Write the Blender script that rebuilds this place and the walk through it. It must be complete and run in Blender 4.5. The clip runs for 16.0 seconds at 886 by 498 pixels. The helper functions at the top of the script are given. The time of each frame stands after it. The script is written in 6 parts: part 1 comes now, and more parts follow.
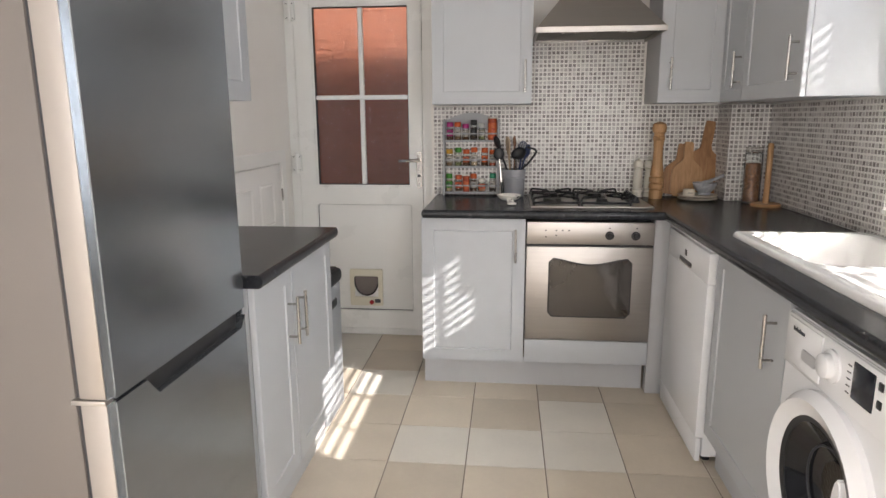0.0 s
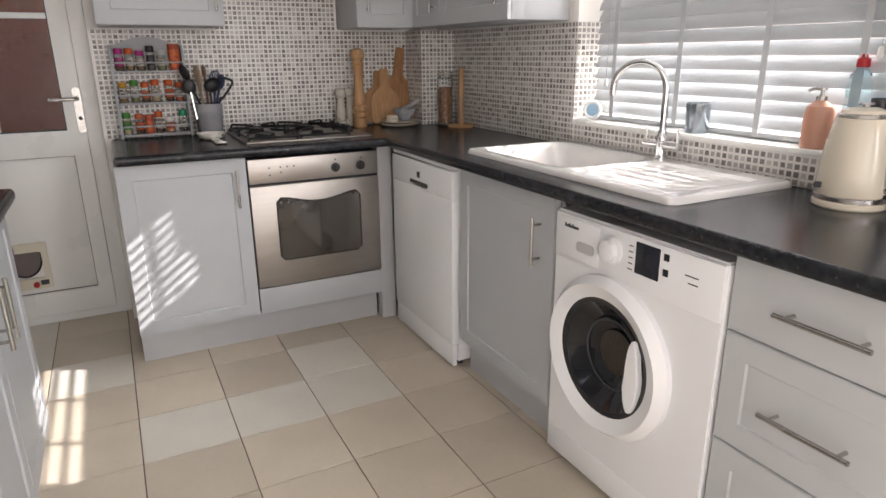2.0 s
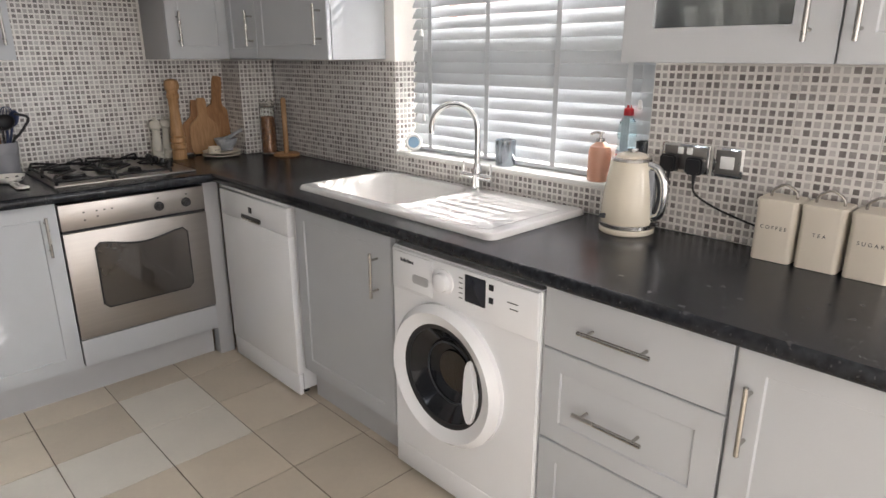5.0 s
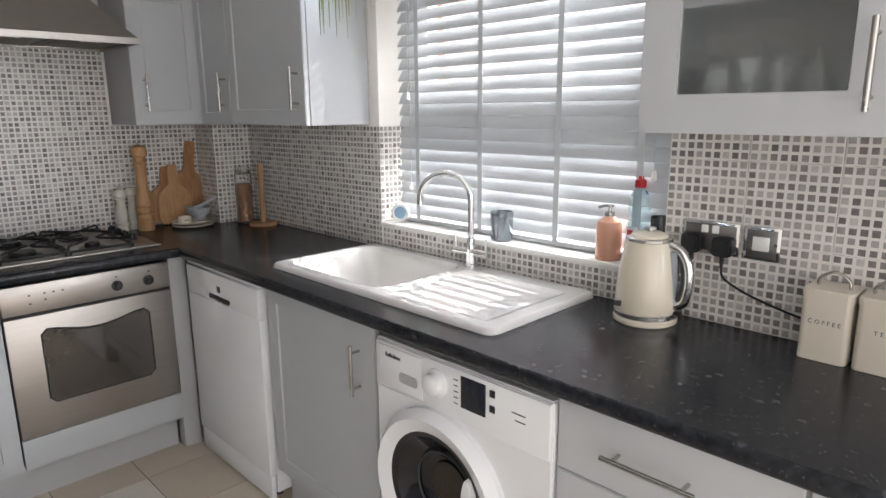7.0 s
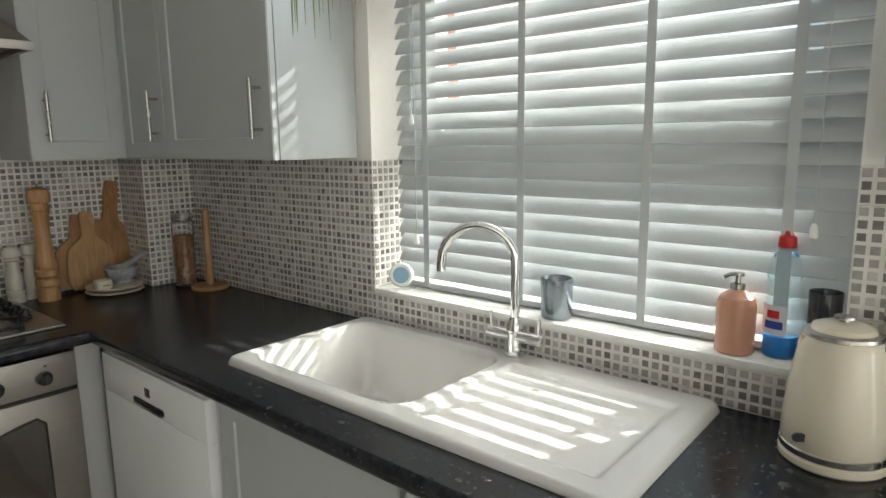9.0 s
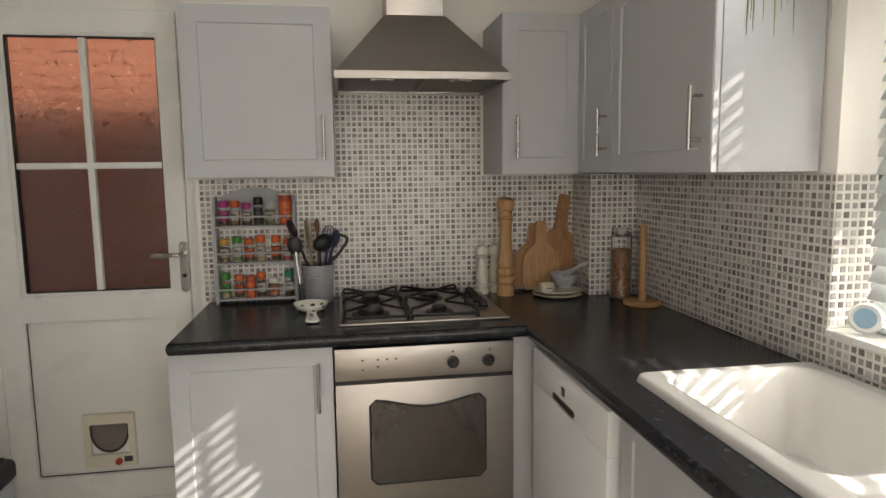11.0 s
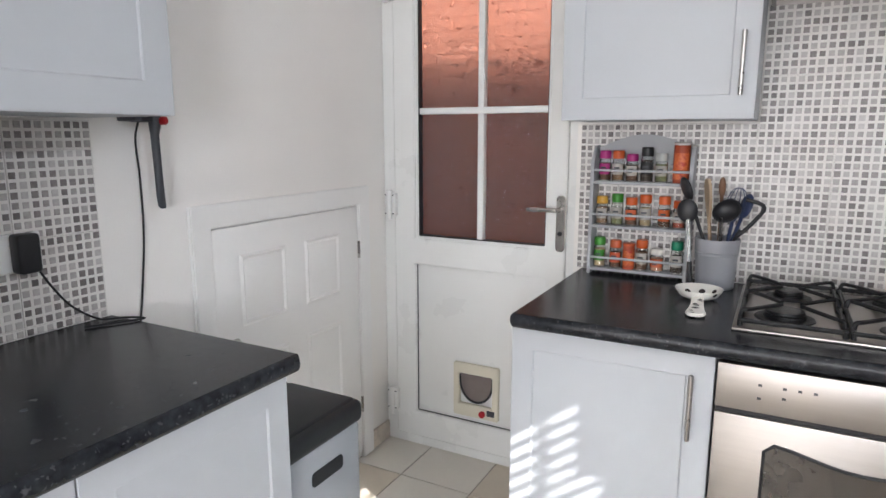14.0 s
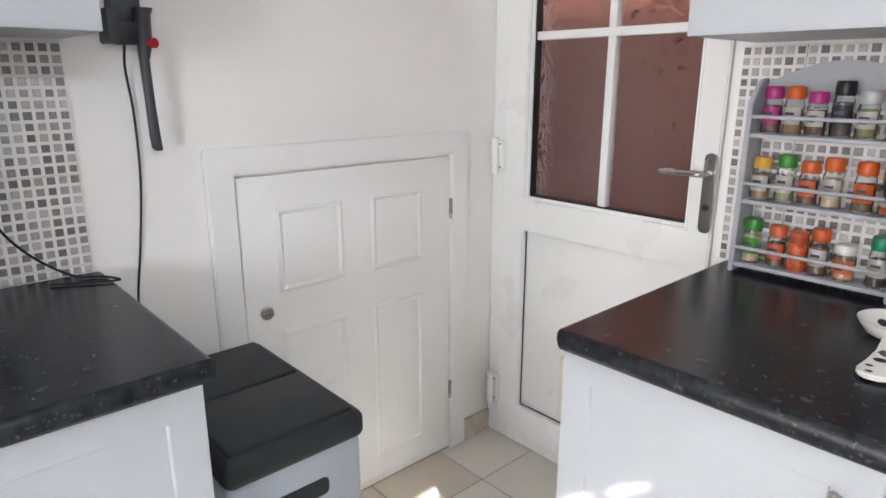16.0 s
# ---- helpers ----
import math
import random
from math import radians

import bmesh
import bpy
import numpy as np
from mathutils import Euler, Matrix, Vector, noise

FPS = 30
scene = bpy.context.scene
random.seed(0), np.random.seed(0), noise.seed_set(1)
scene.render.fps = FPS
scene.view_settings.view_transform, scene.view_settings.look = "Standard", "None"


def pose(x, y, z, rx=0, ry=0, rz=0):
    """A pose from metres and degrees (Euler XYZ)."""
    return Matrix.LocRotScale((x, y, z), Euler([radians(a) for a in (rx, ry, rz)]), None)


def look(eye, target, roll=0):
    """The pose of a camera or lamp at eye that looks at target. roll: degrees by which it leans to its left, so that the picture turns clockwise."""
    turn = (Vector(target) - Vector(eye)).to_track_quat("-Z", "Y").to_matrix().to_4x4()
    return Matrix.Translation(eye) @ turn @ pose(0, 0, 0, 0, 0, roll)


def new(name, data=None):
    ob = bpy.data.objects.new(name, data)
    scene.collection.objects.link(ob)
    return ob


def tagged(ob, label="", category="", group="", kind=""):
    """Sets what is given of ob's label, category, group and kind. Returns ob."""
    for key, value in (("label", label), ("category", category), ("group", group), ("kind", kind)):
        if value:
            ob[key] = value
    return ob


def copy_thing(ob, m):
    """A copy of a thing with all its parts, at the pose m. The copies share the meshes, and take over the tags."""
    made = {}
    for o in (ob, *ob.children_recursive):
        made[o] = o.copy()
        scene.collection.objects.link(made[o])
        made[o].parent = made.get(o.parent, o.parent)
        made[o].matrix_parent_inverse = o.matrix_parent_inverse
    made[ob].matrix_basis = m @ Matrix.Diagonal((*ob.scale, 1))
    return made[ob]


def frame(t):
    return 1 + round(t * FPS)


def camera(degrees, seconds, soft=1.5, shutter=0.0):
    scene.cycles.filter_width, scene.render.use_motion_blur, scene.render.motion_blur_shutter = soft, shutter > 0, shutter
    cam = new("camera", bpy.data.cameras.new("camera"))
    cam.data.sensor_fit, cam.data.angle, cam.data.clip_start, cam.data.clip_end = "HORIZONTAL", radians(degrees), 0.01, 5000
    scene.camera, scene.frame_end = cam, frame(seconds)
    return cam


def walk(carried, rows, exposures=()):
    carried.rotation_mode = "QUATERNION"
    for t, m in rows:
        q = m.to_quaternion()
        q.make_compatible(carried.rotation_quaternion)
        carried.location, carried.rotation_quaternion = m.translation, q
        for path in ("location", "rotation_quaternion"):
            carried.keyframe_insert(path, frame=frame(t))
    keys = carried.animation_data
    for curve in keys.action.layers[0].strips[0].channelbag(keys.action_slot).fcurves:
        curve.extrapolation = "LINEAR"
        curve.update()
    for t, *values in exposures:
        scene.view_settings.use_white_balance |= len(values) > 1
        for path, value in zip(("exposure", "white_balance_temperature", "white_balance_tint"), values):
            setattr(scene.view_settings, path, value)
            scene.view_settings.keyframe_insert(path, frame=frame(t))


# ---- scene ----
cam = camera(70.3, 16.0)
METRES, EYE, TILT, LEAN, TURN = 3.0, 1.32, 0.0, 0.0, 4.9
PATH = [
    (0, (0.135, -0.056, 1.366), (-0.065, 1.892, 0.959), -0.3),
    (0.5, (0.066, 0.007, 1.337), (0.044, 1.958, 0.896), -0.4),
    (1, (-0.095, 0.096, 1.313), (0.184, 2.015, 0.825), -0.4),
    (1.5, (-0.148, 0.166, 1.295), (0.444, 1.998, 0.754), -0.6),
    (2, (-0.264, 0.174, 1.307), (0.613, 1.871, 0.715), -0.5),
    (2.5, (-0.323, 0.177, 1.343), (0.743, 1.748, 0.714), -0.5),
    (3, (-0.339, 0.139, 1.372), (0.855, 1.61, 0.732), -0.3),
    (3.5, (-0.351, 0.114, 1.408), (0.915, 1.523, 0.766), -0.3),
    (4, (-0.361, 0.108, 1.436), (0.939, 1.49, 0.801), -0.3),
    (6.5, (-0.342, 0.199, 1.476), (1.015, 1.589, 1.0), -0.4),
    (7, (-0.171, 0.319, 1.489), (1.209, 1.701, 1.06), -0.4),
    (7.5, (-0.023, 0.469, 1.479), (1.407, 1.812, 1.09), -0.5),
    (8, (0.06, 0.689, 1.488), (1.567, 1.952, 1.123), -0.5),
    (8.2, (0.087, 0.759, 1.491), (1.626, 1.985, 1.132), -0.5),
    (10.3, (0.245, 1.035, 1.453), (1.246, 2.745, 1.181), -0.8),
    (10.5, (0.261, 0.996, 1.452), (1.075, 2.803, 1.183), -0.8),
    (11, (0.269, 0.946, 1.444), (0.586, 2.906, 1.204), -0.7),
    (11.5, (0.303, 1.009, 1.454), (0.183, 2.991, 1.219), -0.5),
    (12, (0.375, 1.134, 1.434), (-0.041, 3.077, 1.2), -0.2),
    (12.5, (0.418, 1.198, 1.428), (-0.178, 3.089, 1.166), -0.2),
    (13, (0.434, 1.222, 1.418), (-0.276, 3.069, 1.13), -0.1),
    (13.5, (0.433, 1.257, 1.416), (-0.375, 3.058, 1.092), -0.2),
    (14, (0.325, 1.441, 1.396), (-0.601, 3.177, 1.038), 0.0),
    (14.5, (0.283, 1.69, 1.394), (-0.79, 3.334, 1.012), 0.1),
    (15, (0.326, 1.957, 1.393), (-0.9, 3.478, 0.966), 0.1),
    (15.5, (0.357, 2.071, 1.381), (-0.988, 3.474, 0.908), 0.2),
    (16, (0.362, 2.097, 1.36), (-1.068, 3.392, 0.835), 0.1),
]
walk(cam, [(t, look(eye, target, roll)) for t, eye, target, roll in PATH],
     exposures=[(0.0, 1.55, 6450, 13), (1.2, 1.45, 6300, 11), (2.0, 1.36, 6450, 15), (4.0, 1.28, 6400, 14), (6.5, 1.28, 6200, 12), (8.0, 1.1, 6050, 10), (10.3, 0.7, 6950, -6),
                (10.6, 0.75, 6950, -5), (11.2, 1.3, 6950, 14), (11.5, 1.65, 6650, 14), (12.0, 1.87, 6200, 12), (13.0, 1.98, 5980, 12), (14.0, 2.0, 5950, 12), (16.0, 2.22, 5980, 12)])

# ---------------------------------------------------------------- world and light
SUN_WAY = Vector((-1.0, 0.466, -0.736)).normalized()
world = bpy.data.worlds.new("world")
scene.world = world
world.use_nodes = True
wn = world.node_tree
sky = wn.nodes.new("ShaderNodeTexSky")
sky.sky_type = "NISHITA"
sky.sun_disc = False
sky.sun_elevation = math.asin(-SUN_WAY.z)
sky.sun_rotation = math.atan2(-SUN_WAY.x, -SUN_WAY.y)
wn.links.new(sky.outputs[0], wn.nodes["Background"].inputs[0])
wn.nodes["Background"].inputs[1].default_value = 0.043

sun = new("sun", bpy.data.lights.new("sun", "SUN"))
sun.data.energy, sun.data.angle, sun.data.color = 5.0, radians(0.5), (1.0, 0.95, 0.87)
sun.matrix_world = look((6, -3, 5), Vector((6, -3, 5)) + SUN_WAY)


def area_lamp(name, eye, target, width, height, energy, color):
    ob = new(name, bpy.data.lights.new(name, "AREA"))
    ob.data.shape, ob.data.size, ob.data.size_y = "RECTANGLE", width, height
    ob.data.energy, ob.data.color = energy, color
    ob.matrix_world = look(eye, target)
    return ob


# sky light in the kitchen window; the other lamps are added, unseen fills
area_lamp("window_skylight", (1.73, 1.715, 1.50), (0.0, 1.715, 1.35), 0.94, 0.80, 1.4, (0.90, 0.96, 1.0))
# added strip over the blind, out of view, lifts the left wall
area_lamp("blind_fill", (1.50, 1.715, 2.055), (-1.2, 1.15, 1.5), 1.16, 0.05, 3.4, (0.95, 0.98, 1.0))
# fills in made-up openings behind the camera
area_lamp("rear_fill", (-0.22, -1.95, 1.2), (0.55, 3.0, 0.95), 1.4, 1.9, 12, (1.0, 0.945, 0.89))
area_lamp("side_fill", (1.62, -1.25, 1.5), (-1.2, 2.9, 1.25), 1.0, 1.1, 20, (0.98, 0.98, 0.97))

# ---------------------------------------------------------------- materials
MATS = {}


def mat(name, color, rough=0.5, metal=0.0, vary=0.08, scale=6.0, fine=120.0, bump=0.02, grain=None, coat=0.0,
        piece=0.0, trans=0.0, ior=1.45, rvary=0.1, sub=0.0):
    """A painted, stone, plastic or metal surface: cloudy variation at two scales, fine relief, uneven gloss."""
    if name in MATS:
        return MATS[name]
    m = bpy.data.materials.new(name)
    m.use_nodes = True
    nt = m.node_tree
    N, L = nt.nodes, nt.links
    b = N["Principled BSDF"]
    co = N.new("ShaderNodeTexCoord")
    mp = N.new("ShaderNodeMapping")
    if grain:
        mp.inputs["Scale"].default_value = grain
    L.new(co.outputs["Object"], mp.inputs[0])
    n1 = N.new("ShaderNodeTexNoise")
    n1.inputs["Scale"].default_value, n1.inputs["Detail"].default_value = scale, 4
    n2 = N.new("ShaderNodeTexNoise")
    n2.inputs["Scale"].default_value, n2.inputs["Detail"].default_value = fine, 3
    L.new(mp.outputs[0], n1.inputs[0])
    L.new(mp.outputs[0], n2.inputs[0])
    add = N.new("ShaderNodeMath")
    add.operation = "MULTIPLY_ADD"
    L.new(n2.outputs[0], add.inputs[0])
    add.inputs[1].default_value = 0.35
    L.new(n1.outputs[0], add.inputs[2])
    last = add.outputs[0]
    if piece:
        oi = N.new("ShaderNodeObjectInfo")
        pm = N.new("ShaderNodeMath")
        pm.operation = "MULTIPLY_ADD"
        L.new(oi.outputs["Random"], pm.inputs[0])
        pm.inputs[1].default_value = piece
        L.new(last, pm.inputs[2])
        last = pm.outputs[0]
    rng = N.new("ShaderNodeMapRange")
    rng.inputs[1].default_value, rng.inputs[2].default_value = 0.35, 1.0 + piece
    L.new(last, rng.inputs[0])
    mix = N.new("ShaderNodeMix")
    mix.data_type = "RGBA"
    c = Vector(color)
    mix.inputs[6].default_value = (*(c * (1 - vary)), 1)
    mix.inputs[7].default_value = (*[min(1, v) for v in c * (1 + vary)], 1)
    L.new(rng.outputs[0], mix.inputs[0])
    L.new(mix.outputs[2], b.inputs["Base Color"])
    rr = N.new("ShaderNodeMapRange")
    rr.inputs[3].default_value, rr.inputs[4].default_value = max(0.02, rough * (1 - rvary * 2)), min(1, rough * (1 + rvary * 2))
    L.new(n1.outputs[0], rr.inputs[0])
    L.new(rr.outputs[0], b.inputs["Roughness"])
    b.inputs["Metallic"].default_value = metal
    b.inputs["IOR"].default_value = ior
    b.inputs["Coat Weight"].default_value = coat
    b.inputs["Coat Roughness"].default_value = 0.08
    b.inputs["Transmission Weight"].default_value = trans
    if sub:
        b.inputs["Subsurface Weight"].default_value = sub
        b.inputs["Subsurface Radius"].default_value = (0.02, 0.02, 0.02)
    if bump:
        bp = N.new("ShaderNodeBump")
        bp.inputs["Strength"].default_value, bp.inputs["Distance"].default_value = min(1, bump * 10), 0.002
        L.new(n2.outputs[0], bp.inputs["Height"])
        L.new(bp.outputs[0], b.inputs["Normal"])
    MATS[name] = m
    return m


def ramp_mat(name, stops, rough, scale, source="noise", bump=0.03, island=False, coat=0.0, distort=0.0, grain=None, const=False):
    """A surface coloured through a ramp of (place, colour) from noise, or from a random value per joined piece."""
    m = bpy.data.materials.new(name)
    m.use_nodes = True
    N, L = m.node_tree.nodes, m.node_tree.links
    b = N["Principled BSDF"]
    co = N.new("ShaderNodeTexCoord")
    mp = N.new("ShaderNodeMapping")
    if grain:
        mp.inputs["Scale"].default_value = grain
    L.new(co.outputs["Object"], mp.inputs[0])
    if source == "voronoi":
        n = N.new("ShaderNodeTexVoronoi")
        n.inputs["Scale"].default_value = scale
    else:
        n = N.new("ShaderNodeTexNoise")
        n.inputs["Scale"].default_value, n.inputs["Detail"].default_value = scale, 6
        n.inputs["Distortion"].default_value = distort
    L.new(mp.outputs[0], n.inputs[0])
    val = n.outputs[0]
    if island:
        g = N.new("ShaderNodeNewGeometry")
        k = N.new("ShaderNodeMath")
        k.operation = "MULTIPLY_ADD"
        L.new(n.outputs[0], k.inputs[0])
        k.inputs[1].default_value = 0.5
        sb = N.new("ShaderNodeMath")
        sb.operation = "SUBTRACT"
        L.new(g.outputs["Random Per Island"], sb.inputs[0])
        sb.inputs[1].default_value = 0.25
        L.new(sb.outputs[0], k.inputs[2])
        val = k.outputs[0]
    r = N.new("ShaderNodeValToRGB")
    if const:
        r.color_ramp.interpolation = "CONSTANT"
    e = r.color_ramp.elements
    while len(e) < len(stops):
        e.new(0.5)
    for el, (p, c) in zip(e, stops):
        el.position, el.color = p, (*c, 1)
    L.new(val, r.inputs[0])
    L.new(r.outputs[0], b.inputs["Base Color"])
    b.inputs["Roughness"].default_value = rough
    b.inputs["Coat Weight"].default_value = coat
    if bump:
        bp = N.new("ShaderNodeBump")
        bp.inputs["Strength"].default_value, bp.inputs["Distance"].default_value = min(1, bump * 10), 0.002
        L.new(n.outputs[0], bp.inputs["Height"])
        L.new(bp.outputs[0], b.inputs["Normal"])
    MATS[name] = m
    return m


def flecked(name):
    """Black laminate with a cloudy ground and scattered pale grey flecks of two sizes."""
    m = bpy.data.materials.new(name)
    m.use_nodes = True
    N, L = m.node_tree.nodes, m.node_tree.links
    b = N["Principled BSDF"]
    co = N.new("ShaderNodeTexCoord")
    wob = N.new("ShaderNodeTexNoise")
    wob.inputs["Scale"].default_value, wob.inputs["Detail"].default_value = 90, 3
    L.new(co.outputs["Object"], wob.inputs[0])
    bend = N.new("ShaderNodeVectorMath")
    bend.operation = "MULTIPLY_ADD"
    L.new(wob.outputs["Color"], bend.inputs[0])
    bend.inputs[1].default_value = (0.022, 0.022, 0.022)
    L.new(co.outputs["Object"], bend.inputs[2])
    cloud = N.new("ShaderNodeTexNoise")
    cloud.inputs["Scale"].default_value, cloud.inputs["Detail"].default_value = 45, 6
    L.new(co.outputs["Object"], cloud.inputs[0])
    ground = N.new("ShaderNodeValToRGB")
    e = ground.color_ramp.elements
    e[0].position, e[0].color = 0.35, (0.008, 0.009, 0.012, 1)
    e[1].position, e[1].color = 0.75, (0.026, 0.028, 0.033, 1)
    L.new(cloud.outputs[0], ground.inputs[0])
    last = ground.outputs[0]
    for scale, size, share, tint in ((38, 0.34, 0.82, (0.060, 0.062, 0.067, 1)), (110, 0.36, 0.80, (0.052, 0.054, 0.058, 1))):
        v = N.new("ShaderNodeTexVoronoi")
        v.inputs["Scale"].default_value = scale
        L.new(bend.outputs[0], v.inputs["Vector"])
        near = N.new("ShaderNodeMapRange")
        near.inputs[1].default_value, near.inputs[2].default_value = size, size * 0.55
        L.new(v.outputs["Distance"], near.inputs[0])
        sep = N.new("ShaderNodeSeparateColor")
        L.new(v.outputs["Color"], sep.inputs[0])
        pick = N.new("ShaderNodeMath")
        pick.operation = "GREATER_THAN"
        L.new(sep.outputs[0], pick.inputs[0])
        pick.inputs[1].default_value = share
        amount = N.new("ShaderNodeMath")
        amount.operation = "MULTIPLY"
        L.new(near.outputs[0], amount.inputs[0])
        L.new(pick.outputs[0], amount.inputs[1])
        mix = N.new("ShaderNodeMix")
        mix.data_type = "RGBA"
        L.new(amount.outputs[0], mix.inputs[0])
        L.new(last, mix.inputs[6])
        mix.inputs[7].default_value = tint
        last = mix.outputs[2]
    L.new(last, b.inputs["Base Color"])
    rr = N.new("ShaderNodeMapRange")
    rr.inputs[3].default_value, rr.inputs[4].default_value = 0.19, 0.30
    L.new(cloud.outputs[0], rr.inputs[0])
    L.new(rr.outputs[0], b.inputs["Roughness"])
    bp = N.new("ShaderNodeBump")
    b.inputs["Specular IOR Level"].default_value = 0.31
    bp.inputs["Strength"].default_value, bp.inputs["Distance"].default_value = 0.05, 0.002
    L.new(wob.outputs[0], bp.inputs["Height"])
    L.new(bp.outputs[0], b.inputs["Normal"])
    MATS[name] = m
    return m


def glass_mat(name, color, rough=0.0, bump=0.0, scale=30.0):
    """Clear or patterned glass."""
    m = bpy.data.materials.new(name)
    m.use_nodes = True
    N, L = m.node_tree.nodes, m.node_tree.links
    b = N["Principled BSDF"]
    b.inputs["Base Color"].default_value = (*color, 1)
    b.inputs["Transmission Weight"].default_value = 1
    b.inputs["Roughness"].default_value = rough
    b.inputs["IOR"].default_value = 1.45
    if bump:
        co = N.new("ShaderNodeTexCoord")
        wob = N.new("ShaderNodeTexNoise")
        wob.inputs["Scale"].default_value = scale
        v = N.new("ShaderNodeTexVoronoi")
        v.feature = "DISTANCE_TO_EDGE"
        v.inputs["Scale"].default_value = scale
        mx = N.new("ShaderNodeVectorMath")
        mx.operation = "MULTIPLY_ADD"
        L.new(wob.outputs["Color"], mx.inputs[0])
        mx.inputs[1].default_value = (0.05, 0.05, 0.05)
        L.new(co.outputs["Object"], mx.inputs[2])
        L.new(mx.outputs[0], v.inputs["Vector"])
        cl = N.new("ShaderNodeMapRange")
        cl.inputs[2].default_value = 0.17
        L.new(v.outputs["Distance"], cl.inputs[0])
        bp = N.new("ShaderNodeBump")
        bp.inputs["Strength"].default_value, bp.inputs["Distance"].default_value = bump, 0.004
        rip = N.new("ShaderNodeTexNoise")
        rip.inputs["Scale"].default_value, rip.inputs["Detail"].default_value = scale * 1.3, 2
        L.new(co.outputs["Object"], rip.inputs[0])
        both = N.new("ShaderNodeMath")
        both.operation = "MULTIPLY_ADD"
        L.new(rip.outputs[0], both.inputs[0])
        both.inputs[1].default_value = 0.5
        L.new(cl.outputs[0], both.inputs[2])
        L.new(both.outputs[0], bp.inputs["Height"])
        L.new(bp.outputs[0], b.inputs["Normal"])
    MATS[name] = m
    return m


WALL = mat("wall_paint", (0.89, 0.865, 0.83), 0.6, vary=0.03, scale=2.5, fine=160, bump=0.03)
CEIL = mat("ceiling_paint", (0.86, 0.855, 0.84), 0.7, vary=0.03, scale=2.0, fine=90, bump=0.04)
UNIT = mat("grey_unit_paint", (0.485, 0.503, 0.525), 0.42, vary=0.025, scale=5, fine=220, bump=0.008)
CARC = mat("grey_carcass", (0.475, 0.48, 0.493), 0.5, vary=0.03, scale=5, fine=200, bump=0.008)
UPVC = mat("white_upvc", (0.86, 0.86, 0.84), 0.28, vary=0.02, scale=4, fine=80, bump=0.005)
GLOSSWHITE = mat("white_gloss_paint", (0.88, 0.87, 0.85), 0.3, vary=0.025, scale=3, fine=60, bump=0.01)
ENAMEL = mat("white_enamel", (0.84, 0.85, 0.87), 0.22, vary=0.015, scale=4, fine=60, bump=0.003, coat=0.3)
CERAMIC = mat("white_ceramic", (0.64, 0.625, 0.615), 0.12, vary=0.015, scale=4, fine=30, bump=0.003, coat=0.5)
STEEL = mat("brushed_steel", (0.42, 0.395, 0.37), 0.34, 1.0, vary=0.06, scale=3, fine=40, bump=0.01, grain=(1, 1, 40))
STEELH = mat("brushed_steel_level", (0.42, 0.395, 0.37), 0.36, 1.0, vary=0.06, scale=3, fine=40, bump=0.01, grain=(1, 1, 30))
CHROME = mat("chrome", (0.78, 0.78, 0.78), 0.06, 1.0, vary=0.02, scale=5, fine=50, bump=0)
SATIN = mat("satin_nickel", (0.47, 0.45, 0.425), 0.27, 1.0, vary=0.04, scale=8, fine=150, bump=0.004)
BLACK = mat("black_plastic", (0.018, 0.018, 0.02), 0.4, vary=0.1, scale=8, fine=200, bump=0.01)
IRON = mat("black_enamelled_iron", (0.008, 0.008, 0.009), 0.4, vary=0.15, scale=20, fine=300, bump=0.04)
DARKGLASS = mat("dark_glass", (0.045, 0.038, 0.032), 0.05, vary=0.1, scale=4, fine=40, bump=0, coat=1.0, ior=1.7)
WORKTOP = flecked("black_granite_laminate")
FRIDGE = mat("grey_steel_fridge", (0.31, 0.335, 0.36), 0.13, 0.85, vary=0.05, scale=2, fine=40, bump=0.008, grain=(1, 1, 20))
# silver paint, darkened to offset the rear fill on the fridge's side
FRIDGESIDE = mat("darkened_silver_paint", (0.155, 0.14, 0.129), 0.45, 0.2, vary=0.04, scale=3, fine=200, bump=0.01)
SILVER = mat("silver_edge", (0.40, 0.375, 0.355), 0.42, 0.9, vary=0.03, scale=3, fine=60, bump=0.004)
TILEBASE = mat("tile_glaze", (0.80, 0.775, 0.74), 0.25, vary=0.05, scale=18, fine=120, bump=0.02, piece=0.2)
GROUT = mat("white_grout", (0.68, 0.66, 0.62), 0.8, vary=0.08, scale=12, fine=200, bump=0.05)
CHIPS = ramp_mat("marble_chips", [(0.0, (0.56, 0.535, 0.515)), (0.30, (0.42, 0.395, 0.378)), (0.60, (0.285, 0.26, 0.247)), (0.95, (0.165, 0.147, 0.14))],
                 0.3, 95, bump=0.02, island=True)
# the pale tiles' own colour, also painted light on those by the door
FLOORPALE_LIT = mat("pale_and_lit_floor_tile", (0.72, 0.68, 0.61), 0.42, vary=0.06, scale=4.5, fine=45, bump=0.02, rvary=0.2)
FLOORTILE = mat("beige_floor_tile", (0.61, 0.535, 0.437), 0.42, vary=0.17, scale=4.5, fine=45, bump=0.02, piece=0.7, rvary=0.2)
FLOORGROUT = mat("brown_floor_grout", (0.16, 0.125, 0.095), 0.9, vary=0.2, scale=6, fine=200, bump=0.05)
WOODL = ramp_mat("beech_wood", [(0.3, (0.36, 0.195, 0.085)), (0.55, (0.47, 0.27, 0.125)), (0.8, (0.55, 0.33, 0.16))], 0.45, 14, bump=0.02, grain=(6, 6, 0.7), distort=0.8)
WOODB = ramp_mat("acacia_wood", [(0.3, (0.26, 0.125, 0.05)), (0.55, (0.37, 0.19, 0.08)), (0.8, (0.46, 0.26, 0.12))], 0.45, 10, bump=0.02, grain=(6, 6, 0.6), distort=1.0)
